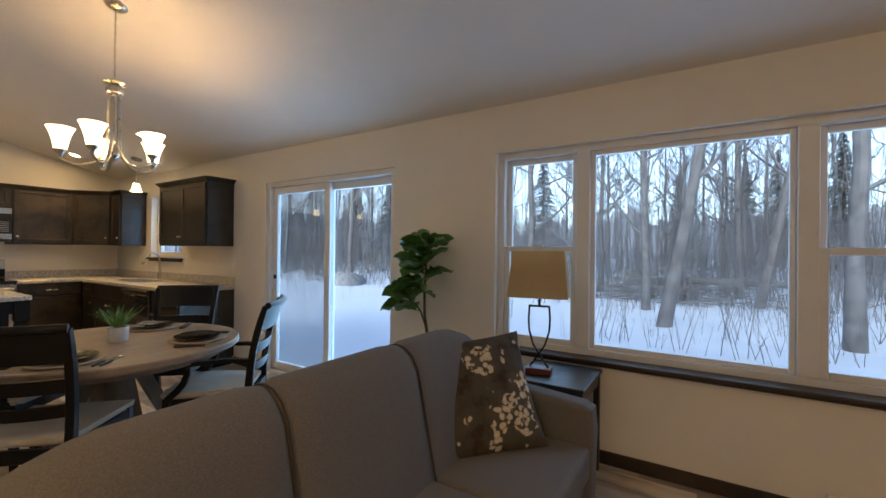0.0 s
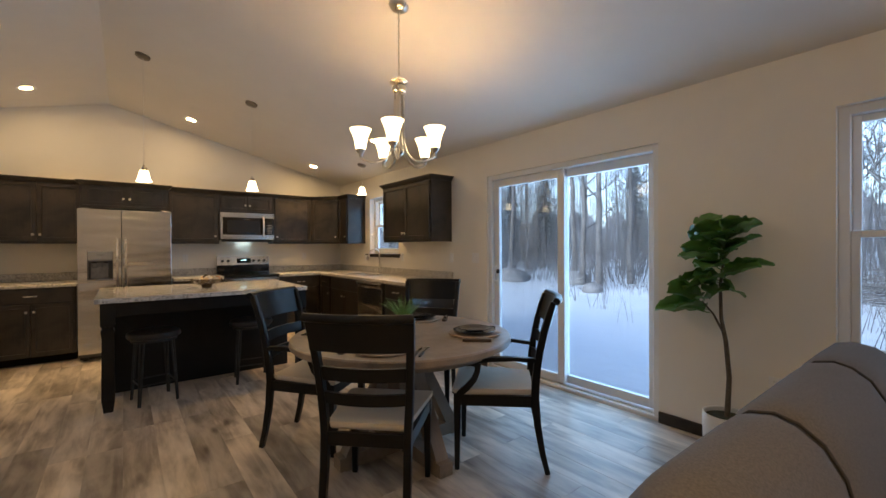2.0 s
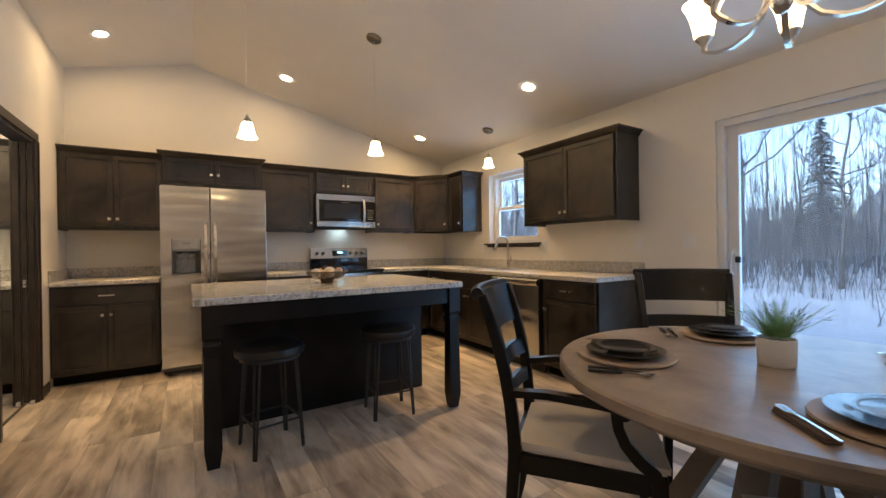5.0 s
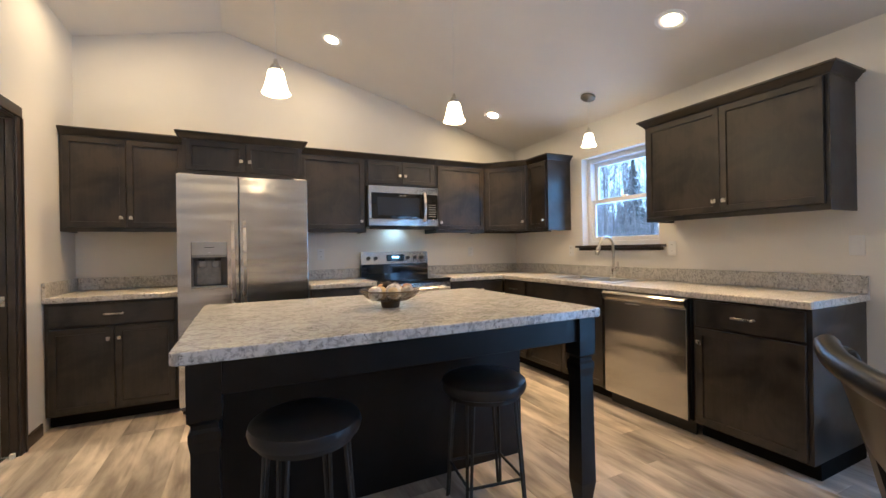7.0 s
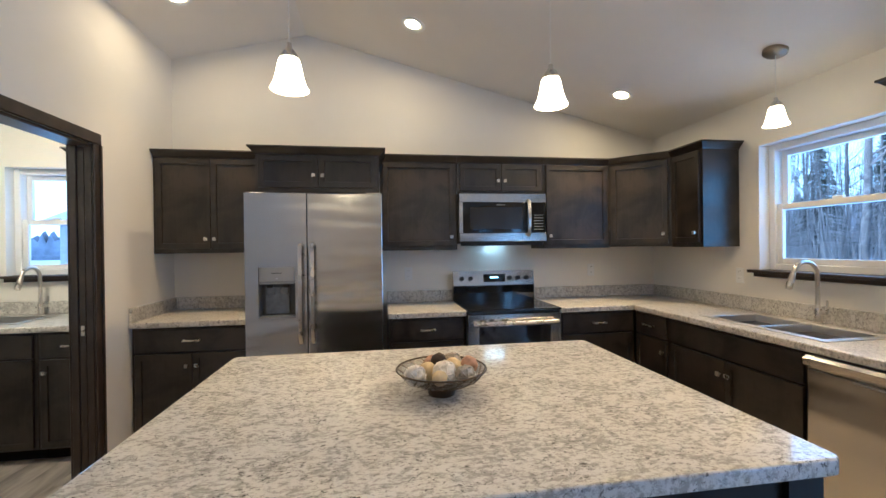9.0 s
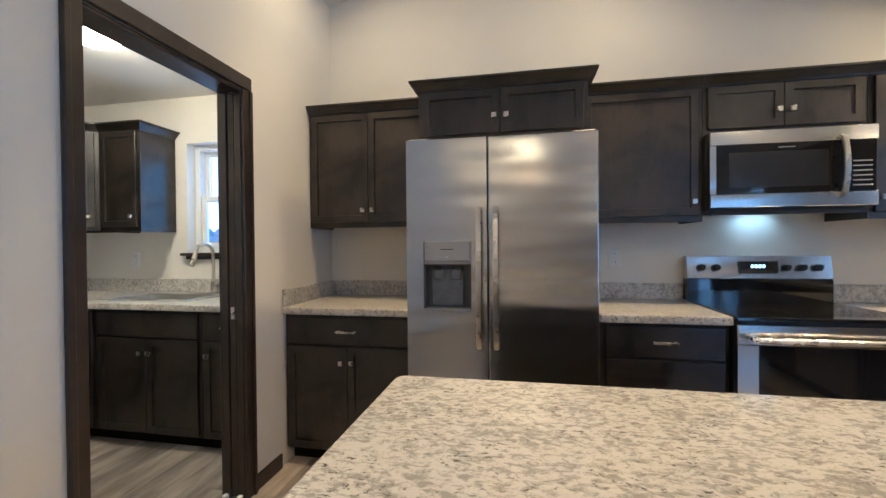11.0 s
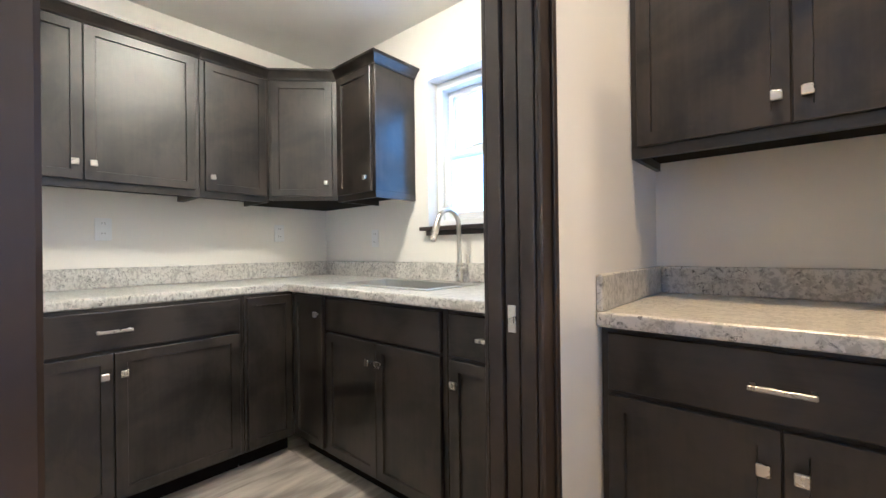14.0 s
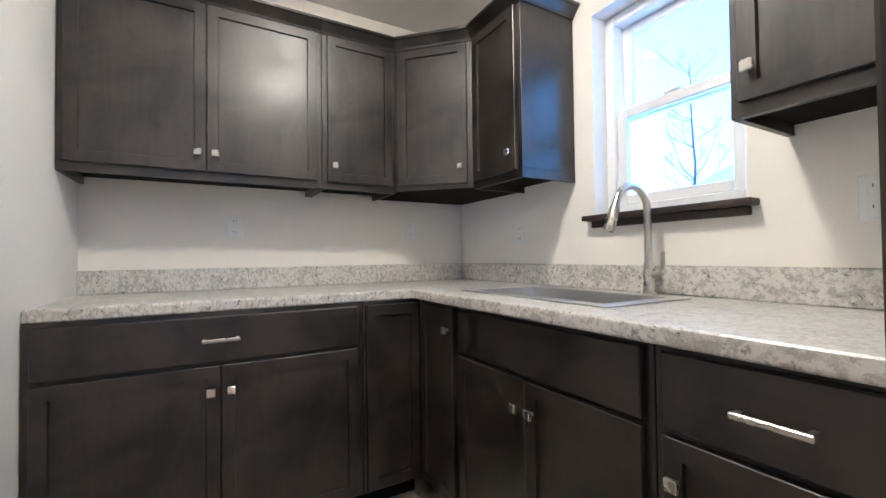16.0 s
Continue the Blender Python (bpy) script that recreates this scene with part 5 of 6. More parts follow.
def back_section(y0, y1):
    bm, rings = bmesh.new(), []
    ys = [y0, y0 + 0.006, y0 + 0.02] + [y0 + (y1 - y0) * k / 10 for k in range(1, 10)] + [y1 - 0.02, y1 - 0.006, y1]
    for y in ys:
        d = min(y - y0, y1 - y)
        puff = -0.016 if d < 0.001 else -0.006 if d < 0.01 else 0 if d < 0.03 else 0.006
        h = back_height(y)
        rings.append([bm.verts.new((x + puff * (1 if x > -1.0 else -1), y, z if z < 0.45 else 0.45 + (z - 0.45) * h + puff * (z > 0.9))) for x, z in bprof])
    for a, b in zip(rings, rings[1:]):
        for k in range(len(bprof)):
            j = (k + 1) % len(bprof)
            bm.faces.new((a[k], a[j], b[j], b[k]))
    bm.faces.new(rings[0])
    bm.faces.new(rings[-1][::-1])
    return bm


def soft_section(outline, y0, y1, r):
    bm = prism(bmesh.new(), outline, "y", y0, y1)
    bmesh.ops.recalc_face_normals(bm, faces=bm.faces)
    ends = [f for f in bm.faces if abs(f.normal.y) > 0.9]
    es = list({e for f in ends for e in f.edges})
    bmesh.ops.bevel(bm, geom=es, offset=r, segments=3, affect="EDGES", profile=0.5)
    return bm


for y0, y1 in zip(yc, yc[1:]):
    part("back_cushion", back_section(y0, y1), GREYCLOTH, SF, smooth=True)
for y in yc[1:3]:
    part("welt", tube(bmesh.new(), [(x, y, z) for x, z in bprof[:-2]], 0.0035, 6), PIPING, SF, "dark welt seam", True)
part("base", box(-1.09, -0.37, Y0 - 0.06, Y1 + 0.06, 0.09, 0.29, bevel=0.015, seg=2), GREYCLOTH, SF, smooth=True)
for y0, y1 in zip(yc, yc[1:]):
    sc_ = box(-0.86, -0.335, y0 + 0.002, y1 - 0.002, 0.285, 0.445, bevel=0.035, seg=4)
    part("seat_cushion", sc_, GREYCLOTH, SF, smooth=True)
for y0, y1 in ((Y1 + 0.002, Y1 + 0.125), (Y0 - 0.125, Y0 - 0.002)):
    am = soft_section([(-1.09, 0.07), (-0.335, 0.07), (-0.322, 0.50), (-0.332, 0.605), (-0.38, 0.625), (-0.70, 0.65), (-0.95, 0.68), (-1.09, 0.69)], y0, y1, 0.028)
    part("arm", am, GREYCLOTH, SF, smooth=True)
for x in (-1.07, -0.40):
    for y in (Y0 - 0.06, Y1 + 0.06):
        part("foot", lathe(bmesh.new(), [(0, 0), (0.018, 0), (0.028, 0.09), (0, 0.09)], 14, Matrix.Translation((x, y, 0))), BLACKWOOD, SF, smooth=True)


def flower_cloth():
    m, t, b = nodes_of("blossom_print_cloth")
    v = coords(t)
    ground = ramp(t, noise_tex(t, v, 11, 4), (0.36, (0.040, 0.024, 0.014)), (0.46, (0.062, 0.054, 0.040)), (0.65, (0.085, 0.075, 0.056)))
    wob = t.nodes.new("ShaderNodeMix")
    wob.data_type = "RGBA"
    wob.inputs[0].default_value = 0.035
    nz = t.nodes.new("ShaderNodeTexNoise")
    nz.inputs["Scale"].default_value = 14
    t.links.new(v, nz.inputs["Vector"])
    t.links.new(v, wob.inputs[6])
    t.links.new(nz.outputs["Color"], wob.inputs[7])
    vo = t.nodes.new("ShaderNodeTexVoronoi")
    vo.inputs["Scale"].default_value = 38
    t.links.new(wob.outputs[2], vo.inputs["Vector"])
    petal = ramp(t, vo.outputs["Distance"], (0.50, (1, 1, 1)), (0.60, (0, 0, 0)))
    clump = ramp(t, noise_tex(t, v, 7.5, 2), (0.555, (0, 0, 0)), (0.58, (1, 1, 1)))
    mul = t.nodes.new("ShaderNodeMath")
    mul.operation = "MULTIPLY"
    t.links.new(petal, mul.inputs[0])
    t.links.new(clump, mul.inputs[1])
    tone = ramp(t, vo.outputs["Distance"], (0.05, (0.30, 0.20, 0.10)), (0.16, (0.68, 0.60, 0.46)), (0.4, (0.52, 0.44, 0.32)))
    mx = t.nodes.new("ShaderNodeMix")
    mx.data_type = "RGBA"
    t.links.new(mul.outputs[0], mx.inputs[0])
    t.links.new(ground, mx.inputs[6])
    t.links.new(tone, mx.inputs[7])
    t.links.new(mx.outputs[2], b.inputs["Base Color"])
    b.inputs["Roughness"].default_value = 0.85
    bump(t, b, noise_tex(t, v, 500, 2), 0.25)
    return m


def pillow(m, size=0.535, thick=0.15):
    n, bm = 22, bmesh.new()
    grid = {}
    for s in (1, -1):
        for i in range(n + 1):
            for j in range(n + 1):
                u, v = -1 + 2 * i / n, -1 + 2 * j / n
                edge = max(0.0, (1 - u * u) * (1 - v * v))
                if edge == 0 and s < 0:
                    grid[s, i, j] = grid[1, i, j]
                    continue
                pinch = 1 - 0.07 * (1 - u * u) * v * v - 0.07 * (1 - v * v) * u * u
                h = thick / 2 * edge ** 0.42 * (1 + 0.12 * noise.noise(Vector((u * 2, v * 2, s))))
                grid[s, i, j] = bm.verts.new((u * size / 2 * pinch, v * size / 2 * pinch, s * h))
    for s in (1, -1):
        for i in range(n):
            for j in range(n):
                q = [grid[s, i, j], grid[s, i + 1, j], grid[s, i + 1, j + 1], grid[s, i, j + 1]]
                bm.faces.new(q if s > 0 else q[::-1])
    ob = tagged(part("throw_pillow", bm, flower_cloth(), None, "dark taupe throw pillow with cream blossom print on the sofa", True), "", "pillow")
    ob.matrix_world = m
    return ob


pillow(Matrix.Translation((-0.80, 2.085, 0.675)) @ Euler((radians(60), radians(0), radians(44))).to_matrix().to_4x4() @ Matrix.Rotation(radians(5), 4, "Z"), 0.56)

et = thing("end_table", pose(0, 0, 0), "dark espresso wooden end table beside the sofa", "table")
part("tabletop", box(-0.86, -0.42, 2.565, 3.045, 0.60, 0.622, bevel=0.004), ESPRESSO_X, et)
for x in (-0.84, -0.465):
    for y in (2.585, 3.0):
        part("leg", box(x, x + 0.035, y, y + 0.035, 0, 0.60, bevel=0.002), ESPRESSO, et)
for y in (2.59, 3.0):
    part("apron", box(-0.805, -0.465, y, y + 0.018, 0.53, 0.60), ESPRESSO_X, et)
for x in (-0.835, -0.455):
    part("apron", box(x, x + 0.018, 2.62, 3.0, 0.53, 0.60), ESPRESSO, et)
part("shelf", box(-0.835, -0.445, 2.60, 3.02, 0.16, 0.178), ESPRESSO_X, et)

LINEN = plain("beige_linen_shade", (0.62, 0.50, 0.33), 0.9, vary=0.06, scale=30, relief=0.35, fine=420)
lt_ = LINEN.node_tree
thin, cloth = add(lt_, "ShaderNodeBsdfTranslucent", Color=(0.80, 0.64, 0.40, 1)), add(lt_, "ShaderNodeMixShader", Fac=0.55)
lt_.links.new(lt_.nodes["Principled BSDF"].outputs[0], cloth.inputs[1])
lt_.links.new(thin.outputs[0], cloth.inputs[2])
lt_.links.new(cloth.outputs[0], lt_.nodes["Material Output"].inputs[0])
REDWOOD = wood("red_brown_block", (0.10, 0.03, 0.018), (0.20, 0.065, 0.04), 0.4, along="x")
BRONZE = plain("dark_bronze", (0.030, 0.026, 0.024), 0.45, 0.6)
tl = thing("table_lamp", pose(-0.73, 2.75, 0.623, 0, 0, 11), "bronze loop table lamp with a tapered beige shade, unlit", "lamp")
part("base", box(-0.075, 0.075, -0.05, 0.05, 0, 0.035, bevel=0.004), REDWOOD, tl, "red-brown wooden block")
bm = bmesh.new()
for s in (-1, 1):
    bar(bm, [(-s * 0.055, 0, 0.035), (-s * 0.02, 0, 0.085), (s * 0.035, 0, 0.17), (s * 0.06, 0, 0.255), (s * 0.064, 0, 0.33), (s * 0.058, 0, 0.405)], 0.016, 0.010, (0, 1, 0))
bx(bm, -0.063, 0.063, -0.008, 0.008, 0.398, 0.41)
part("stem", bm, BRONZE, tl, "bronze bars crossing in a loop")
part("socket_post", tube(bmesh.new(), [(0, 0, 0.41), (0, 0, 0.56)], 0.008, 10), BRONZE, tl, smooth=True)


def shade_shell(bm, w0, d0, w1, d1, z0, z1, t=0.003):
    for inner in (0, 1):
        o = t * inner
        lo = [bm.verts.new((sx * (w0 - o), sy * (d0 - o), z0)) for sx, sy in ((-1, -1), (1, -1), (1, 1), (-1, 1))]
        hi = [bm.verts.new((sx * (w1 - o), sy * (d1 - o), z1)) for sx, sy in ((-1, -1), (1, -1), (1, 1), (-1, 1))]
        for i in range(4):
            j = (i + 1) % 4
            bm.faces.new((lo[i], lo[j], hi[j], hi[i]))
        if inner:
            for i in range(4):
                j = (i + 1) % 4
                bm.faces.new((lo0[i], lo0[j], lo[j], lo[i]))
                bm.faces.new((hi0[i], hi0[j], hi[j], hi[i]))
        lo0, hi0 = lo, hi
    return bm


part("shade", shade_shell(bmesh.new(), 0.175, 0.12, 0.15, 0.095, 0.462, 0.738), LINEN, tl, "tapered rectangular beige fabric shade")
part("shade_spider", box(-0.15, 0.15, -0.002, 0.002, 0.70, 0.704), BRONZE, tl)

# fiddle-leaf fig
pl = thing("fiddle_leaf_fig", pose(-1.665, 2.92, 0), "tall fiddle-leaf fig in a white cylinder pot", "plant")
part("pot", lathe(bmesh.new(), [(0, 0), (0.122, 0), (0.127, 0.006), (0.131, 0.272), (0.127, 0.277), (0.119, 0.274), (0.117, 0.245), (0, 0.245)], 40), POTWHITE, pl, "white ceramic cylinder pot", True)
part("soil", lathe(bmesh.new(), [(0, 0.259), (0.07, 0.257), (0.118, 0.249)], 28), SOIL, pl, "mossy soil", True)
BARK = plain("grey_brown_stem", (0.11, 0.085, 0.06), 0.85, vary=0.3, scale=40, relief=0.5, fine=120)
stem = [(0.0, 0, 0.245), (0.012, 0, 0.5), (-0.005, 0, 0.72), (-0.03, 0, 0.86), (-0.035, 0.0, 1.05), (-0.02, 0, 1.22), (-0.015, 0, 1.38)]
part("trunk", tube(bmesh.new(), stem, (0.016, 0.014, 0.013, 0.011, 0.009, 0.007, 0.004), 10), BARK, pl, smooth=True)
stem2 = [(-0.012, 0.0, 0.76), (-0.08, 0.02, 0.88), (-0.14, 0.02, 0.95)]
part("branch", tube(bmesh.new(), stem2, (0.008, 0.006, 0.004), 8), BARK, pl, smooth=True)


def leaf_mesh(ln, seed):
    r_ = random.Random(seed)
    bm = bmesh.new()
    rows, cols = 9, 6
    g = {}
    for i in range(rows + 1):
        u = i / rows
        w = 0.5 * ln * 0.86 * (math.sin(math.pi * min(1, u * 0.93 + 0.05)) ** 0.8) * (0.55 + 0.65 * u) * (0.82 if 0.25 < u < 0.45 else 1)
        for j in range(cols + 1):
            v = -1 + 2 * j / cols
            z = -0.32 * ln * u * u + 0.14 * ln * abs(v) * (1 - 0.3 * u) + 0.012 * math.sin(u * 16 + j) * abs(v)
            g[i, j] = bm.verts.new((v * w, u * ln, z + r_.uniform(-0.002, 0.002)))
    for i in range(rows):
        for j in range(cols):
            bm.faces.new((g[i, j], g[i, j + 1], g[i + 1, j + 1], g[i + 1, j]))
    tube(bm, [(0, -0.035, 0.006), (0, 0, 0.0), (0, ln * 0.4, -0.32 * ln * 0.16)], (0.003, 0.003, 0.0015), 5)
    return mesh_of("leaf", bm, LEAFGREEN, True)


leaves = [leaf_mesh(l, i) for i, l in enumerate((0.25, 0.22, 0.19))]
rl = random.Random(11)


def stem_at(z):
    for p, q in zip(stem, stem[1:]):
        if p[2] <= z <= q[2]:
            return Vector(p).lerp(Vector(q), (z - p[2]) / (q[2] - p[2]))
    return Vector(stem[-1])


for i in range(34):
    z = 0.92 + 0.46 * (i / 33) ** 0.9
    az = i * 137.5 + rl.uniform(-20, 20)
    p = stem_at(z)
    if i < 7:
        p = Vector((-0.10 - 0.008 * i, 0.02, 0.88 + 0.018 * i))
        az = (100, 60, 150, 120, 200, 80, 170)[i]
    if 25 < az % 360 - 270 < 65:
        az += 25
    up = rl.uniform(0, 30) if z < 1.2 else rl.uniform(25, 60)
    lf = part("leaf", leaves[i % 3 if i < 20 else 1 + i % 2], LEAFGREEN, pl)
    out = Matrix.Translation(p) @ Matrix.Rotation(radians(az), 4, "Z") @ Matrix.Rotation(radians(up), 4, "X") @ Matrix.Translation((0, 0.035, 0)) @ Matrix.Rotation(radians(rl.uniform(-55, 55)), 4, "Y")
    tip = pl.matrix_world @ out @ Vector((0, 0.22, -0.05))
    if tip.y > N - 0.03:
        out = Matrix.Translation(p) @ Matrix.Rotation(radians(az + 180), 4, "Z") @ Matrix.Rotation(radians(up), 4, "X") @ Matrix.Translation((0, 0.035, 0))
    lf.matrix_local = out


# ---- switches, sockets, vents ----
def plate(m, kind, label):
    """A wall plate, local y = 0 on the wall, facing -y."""
    e = thing("wall_plate", m, label, "outlet" if kind == "outlet" else "switch", "wall plates")
    w = 0.115 if kind == "double_switch" else 0.07
    part("cover", box(-w / 2, w / 2, -0.005, 0, -0.0575, 0.0575, bevel=0.002), WHITE, e)
    dark = BLACKPLASTIC
    if kind == "outlet":
        for z in (-0.026, 0.026):
            o = part("receptacle", box(-0.017, 0.017, -0.0065, -0.004, z - 0.0185, z + 0.0185, bevel=0.001), WHITE, e)
            for x in (-0.0065, 0.0065):
                part("slot", box(x - 0.001, x + 0.001, -0.0072, -0.006, z, z + 0.009), dark, o)
    else:
        for x in ((-0.023, 0.023) if kind == "double_switch" else (0,)):
            part("rocker", box(x - 0.016, x + 0.016, -0.008, -0.004, -0.033, 0.033, bevel=0.0015), WHITE, e)
    return e


for x, z, k in ((-6.86, 1.165, "outlet"), (-5.72, 1.18, "outlet"), (-4.605, 1.187, "switch"), (-4.178, 1.19, "double_switch"), (-1.47, 0.45, "outlet")):
    plate(pose(x, N, z), k, "white outlet on the wall" if k == "outlet" else "white rocker switch beside the patio door")
for y in (0.69, 2.45):
    plate(pose(W, y, 1.17, 0, 0, 90), "outlet", "white outlet above the worktop")
plate(pose(W, -1.62, 1.19, 0, 0, 90), "outlet", "white outlet above the pantry worktop")
plate(pose(W, -2.95, 1.17, 0, 0, 90), "outlet", "white outlet above the pantry worktop")
for x in (-6.535, -7.476):
    plate(pose(x, PS, 1.215, 0, 0, 180), "outlet", "white outlet above the pantry worktop")
vt = thing("wall_register", pose(0.81, N, 0.0), "white metal heating register at floor level", "vent")
part("cover", box(-0.17, 0.17, -0.028, -0.014, 0.0, 0.16, bevel=0.004), WHITE, vt)
for i in range(7):
    part("louvre", box(-0.15, 0.15, -0.031, -0.028, 0.02 + i * 0.018, 0.026 + i * 0.018), WHITE, vt)
copy_thing(vt, pose(-1.26, N, 0.0))


# ---- outdoors: snow, bare woods ----
GZ = -0.35


def snow_material():
    m, t, b = nodes_of("old_snow")
    v = coords(t)
    t.links.new(ramp(t, noise_tex(t, v, 0.5, 5), (0.3, (0.70, 0.74, 0.80)), (0.7, (0.84, 0.86, 0.89))), b.inputs["Base Color"])
    b.inputs["Roughness"].default_value = 0.7
    bump(t, b, noise_tex(t, v, 3.0, 6), 0.5, 0.08)
    return m


SNOW = snow_material()
bm = bmesh.new()
n = 90
xs = [(-1 if i < n / 2 else 1) * 420 * (abs(2 * i / n - 1) ** 2.6) - 2 for i in range(n + 1)]
ys = [(-1 if i < n / 2 else 1) * 420 * (abs(2 * i / n - 1) ** 2.6) + 8 for i in range(n + 1)]


def ground_z(x, y):
    inside = -9.5 < x < 5.5 and -5.5 < y < 4.6
    if inside:
        return GZ
    far = math.hypot(x + 2, y - 0)
    return GZ + 0.10 * noise.noise(Vector((x * 0.25, y * 0.25, 0))) + 0.05 * noise.noise(Vector((x, y, 3))) + max(0, min(1, (far - 9) / 40)) * 0.9


vs = [[bm.verts.new((x, y, ground_z(x, y))) for y in ys] for x in xs]
for i in range(n):
    for j in range(n):
        bm.faces.new((vs[i][j], vs[i + 1][j], vs[i + 1][j + 1], vs[i][j + 1]))
built("ground", bm, SNOW, "snow-covered yard reaching into bare woods", True)

TREEBARK = plain("grey_winter_bark", (0.15, 0.14, 0.137), 0.9, vary=0.45, scale=5, relief=0.9, fine=30)
TWIG = plain("grey_brown_twigs", (0.15, 0.145, 0.15), 0.9, vary=0.3, scale=3)
NEEDLE = plain("dark_conifer_needles", (0.045, 0.062, 0.05), 0.8, vary=0.4, scale=4)


def tree_meshes(seed, h, r0, lean):
    g = random.Random(seed)
    tr, br = bmesh.new(), bmesh.new()
    pts, x, y = [], 0.0, 0.0
    k = 10
    for i in range(k + 1):
        u = i / k
        pts.append(Vector((x + lean * h * u, y, h * u)))
        x += g.uniform(-0.09, 0.09)
        y += g.uniform(-0.09, 0.09)
    pts[0].z = -0.3
    rad = [r0 * (1.35 if i == 0 else 1) * (1 - 0.9 * (i / k) ** 1.2) + 0.008 for i in range(k + 1)]
    tube(tr, pts, rad, 9)

    def limb(p, d, ln, r, depth):
        q, out, rs = p.copy(), [p], [r]
        steps = 5 if depth == 0 else 3
        for s in range(steps):
            d = (d + Vector((g.uniform(-0.3, 0.3), g.uniform(-0.3, 0.3), g.uniform(-0.05, 0.25)))).normalized()
            q = q + d * ln / steps
            out.append(q)
            rs.append(r * (1 - 0.85 * (s + 1) / steps) + 0.003)
        tube(br, out, rs, 5 if depth == 0 else 3, cap=False)
        if depth < 2:
            for c in range(5 if depth == 0 else 4):
                w = g.uniform(0.3, 1.0) * steps
                i = min(int(w), steps - 1)
                b = out[i].lerp(out[i + 1], w - i) if w < steps else out[-1]
                a = g.uniform(0, 6.28)
                nd = (d + 0.9 * Vector((math.cos(a), math.sin(a), g.uniform(0.0, 0.7)))).normalized()
                limb(b, nd, ln * g.uniform(0.3, 0.55), max(0.006, r * 0.4), depth + 1)
    for i in range(20):
        u = g.uniform(0.16, 0.97)
        i0 = min(int(u * k), k - 1)
        p = pts[i0].lerp(pts[i0 + 1], u * k - i0)
        a = g.uniform(0, 6.28)
        limb(p, Vector((math.cos(a), math.sin(a), g.uniform(0.2, 0.9))).normalized(), h * g.uniform(0.12, 0.26) * (1.15 - 0.5 * u), r0 * 0.32 * (1.1 - u) + 0.012, 0)
    return mesh_of("trunk", tr, TREEBARK, True), mesh_of("branches", br, TWIG)


def tree(x, y, rot, meshes, scale=1.0, big=False):
    e = thing("bare_tree", pose(x, y, ground_z(x, y), 0, 0, rot), "tall grey bare-branched winter tree standing in snow", "tree", "bare trees of the woods")
    e.scale = (scale, scale, scale)
    part("trunk", meshes[0], TREEBARK, e)
    part("crown", meshes[1], TWIG, e)
    return e


kinds = [tree_meshes(1, 13, 0.115, 0.02), tree_meshes(2, 15, 0.10, 0.0), tree_meshes(3, 11, 0.07, 0.03), tree_meshes(4, 14, 0.085, -0.02), tree_meshes(5, 7, 0.035, 0.02), tree_meshes(6, 12, 0.06, 0.0)]
leaner = tree_meshes(9, 14, 0.125, 0.22)
bigone = tree_meshes(12, 16, 0.125, 0.01)
tree(-0.65, 10.8, 0, leaner)
tree(1.5, 15.1, -20, leaner, 0.85)
tree(2.35, 10.0, 40, bigone)
tree(-4.8, 13.7, 10, bigone, 0.85)
tree(-10.2, 14.4, 80, bigone, 0.8)
tree(-11.7, 16.0, 200, kinds[0])
tree(-6.45, 15.7, 30, kinds[4], 1.1)
tree(-3.2, 17.0, 0, kinds[1], 0.9)
g_ = random.Random(21)
placed = [(-0.65, 10.8), (1.5, 15.1), (2.35, 10), (-4.8, 13.7), (-10.2, 14.4), (-11.7, 16), (-6.45, 15.7)]
count = 0
while count < 150:
    y = 13 + 42 * g_.random() ** 1.25
    x = g_.uniform(-1.0, 1.0) * (14 + y * 0.9) - 4 - 0.35 * y
    if min(math.hypot(x - a, y - b) for a, b in placed) < 1.3 or (y < 45 and abs(x + 1.9 + 0.287 * y) < 1.3):
        continue
    placed.append((x, y))
    tree(x, y, g_.uniform(0, 360), kinds[count % 6], g_.uniform(0.75, 1.15))
    count += 1
for x, y in ((-24, 9), (-27, 12), (-22, 14), (-31, 7), (-20, 17), (-26, 18), (-30, -14), (-34, -9)):
    tree(x, y, g_.uniform(0, 360), kinds[count % 6], 0.9)
    count += 1


def conifer_mesh(seed, h):
    g = random.Random(seed)
    bm = bmesh.new()
    for i in range(420):
        u = (i / 420) ** 0.85
        z = h * (0.06 + 0.93 * u)
        ln = (0.20 * h * (1 - u) + 0.10) * g.uniform(0.7, 1.15)
        a = g.uniform(0, 6.28)
        d, side = Vector((math.cos(a), math.sin(a), 0)), Vector((-math.sin(a), math.cos(a), 0))
        for s in range(7):
            t0 = s / 7
            c = Vector((0, 0, z)) + d * ln * t0 + Vector((0, 0, -0.28 * ln * t0 * t0))
            w = 0.16 * ln * (1.1 - t0) + 0.05
            for q in (-1, 1):
                tip = c + side * q * w * g.uniform(0.7, 1.3) + d * ln * 0.2 + Vector((0, 0, -g.uniform(0.02, 0.14)))
                f = [bm.verts.new(p) for p in (c - d * 0.03, c + d * ln * 0.14, tip)]
                bm.faces.new(f)
    return mesh_of("needles", bm, NEEDLE)


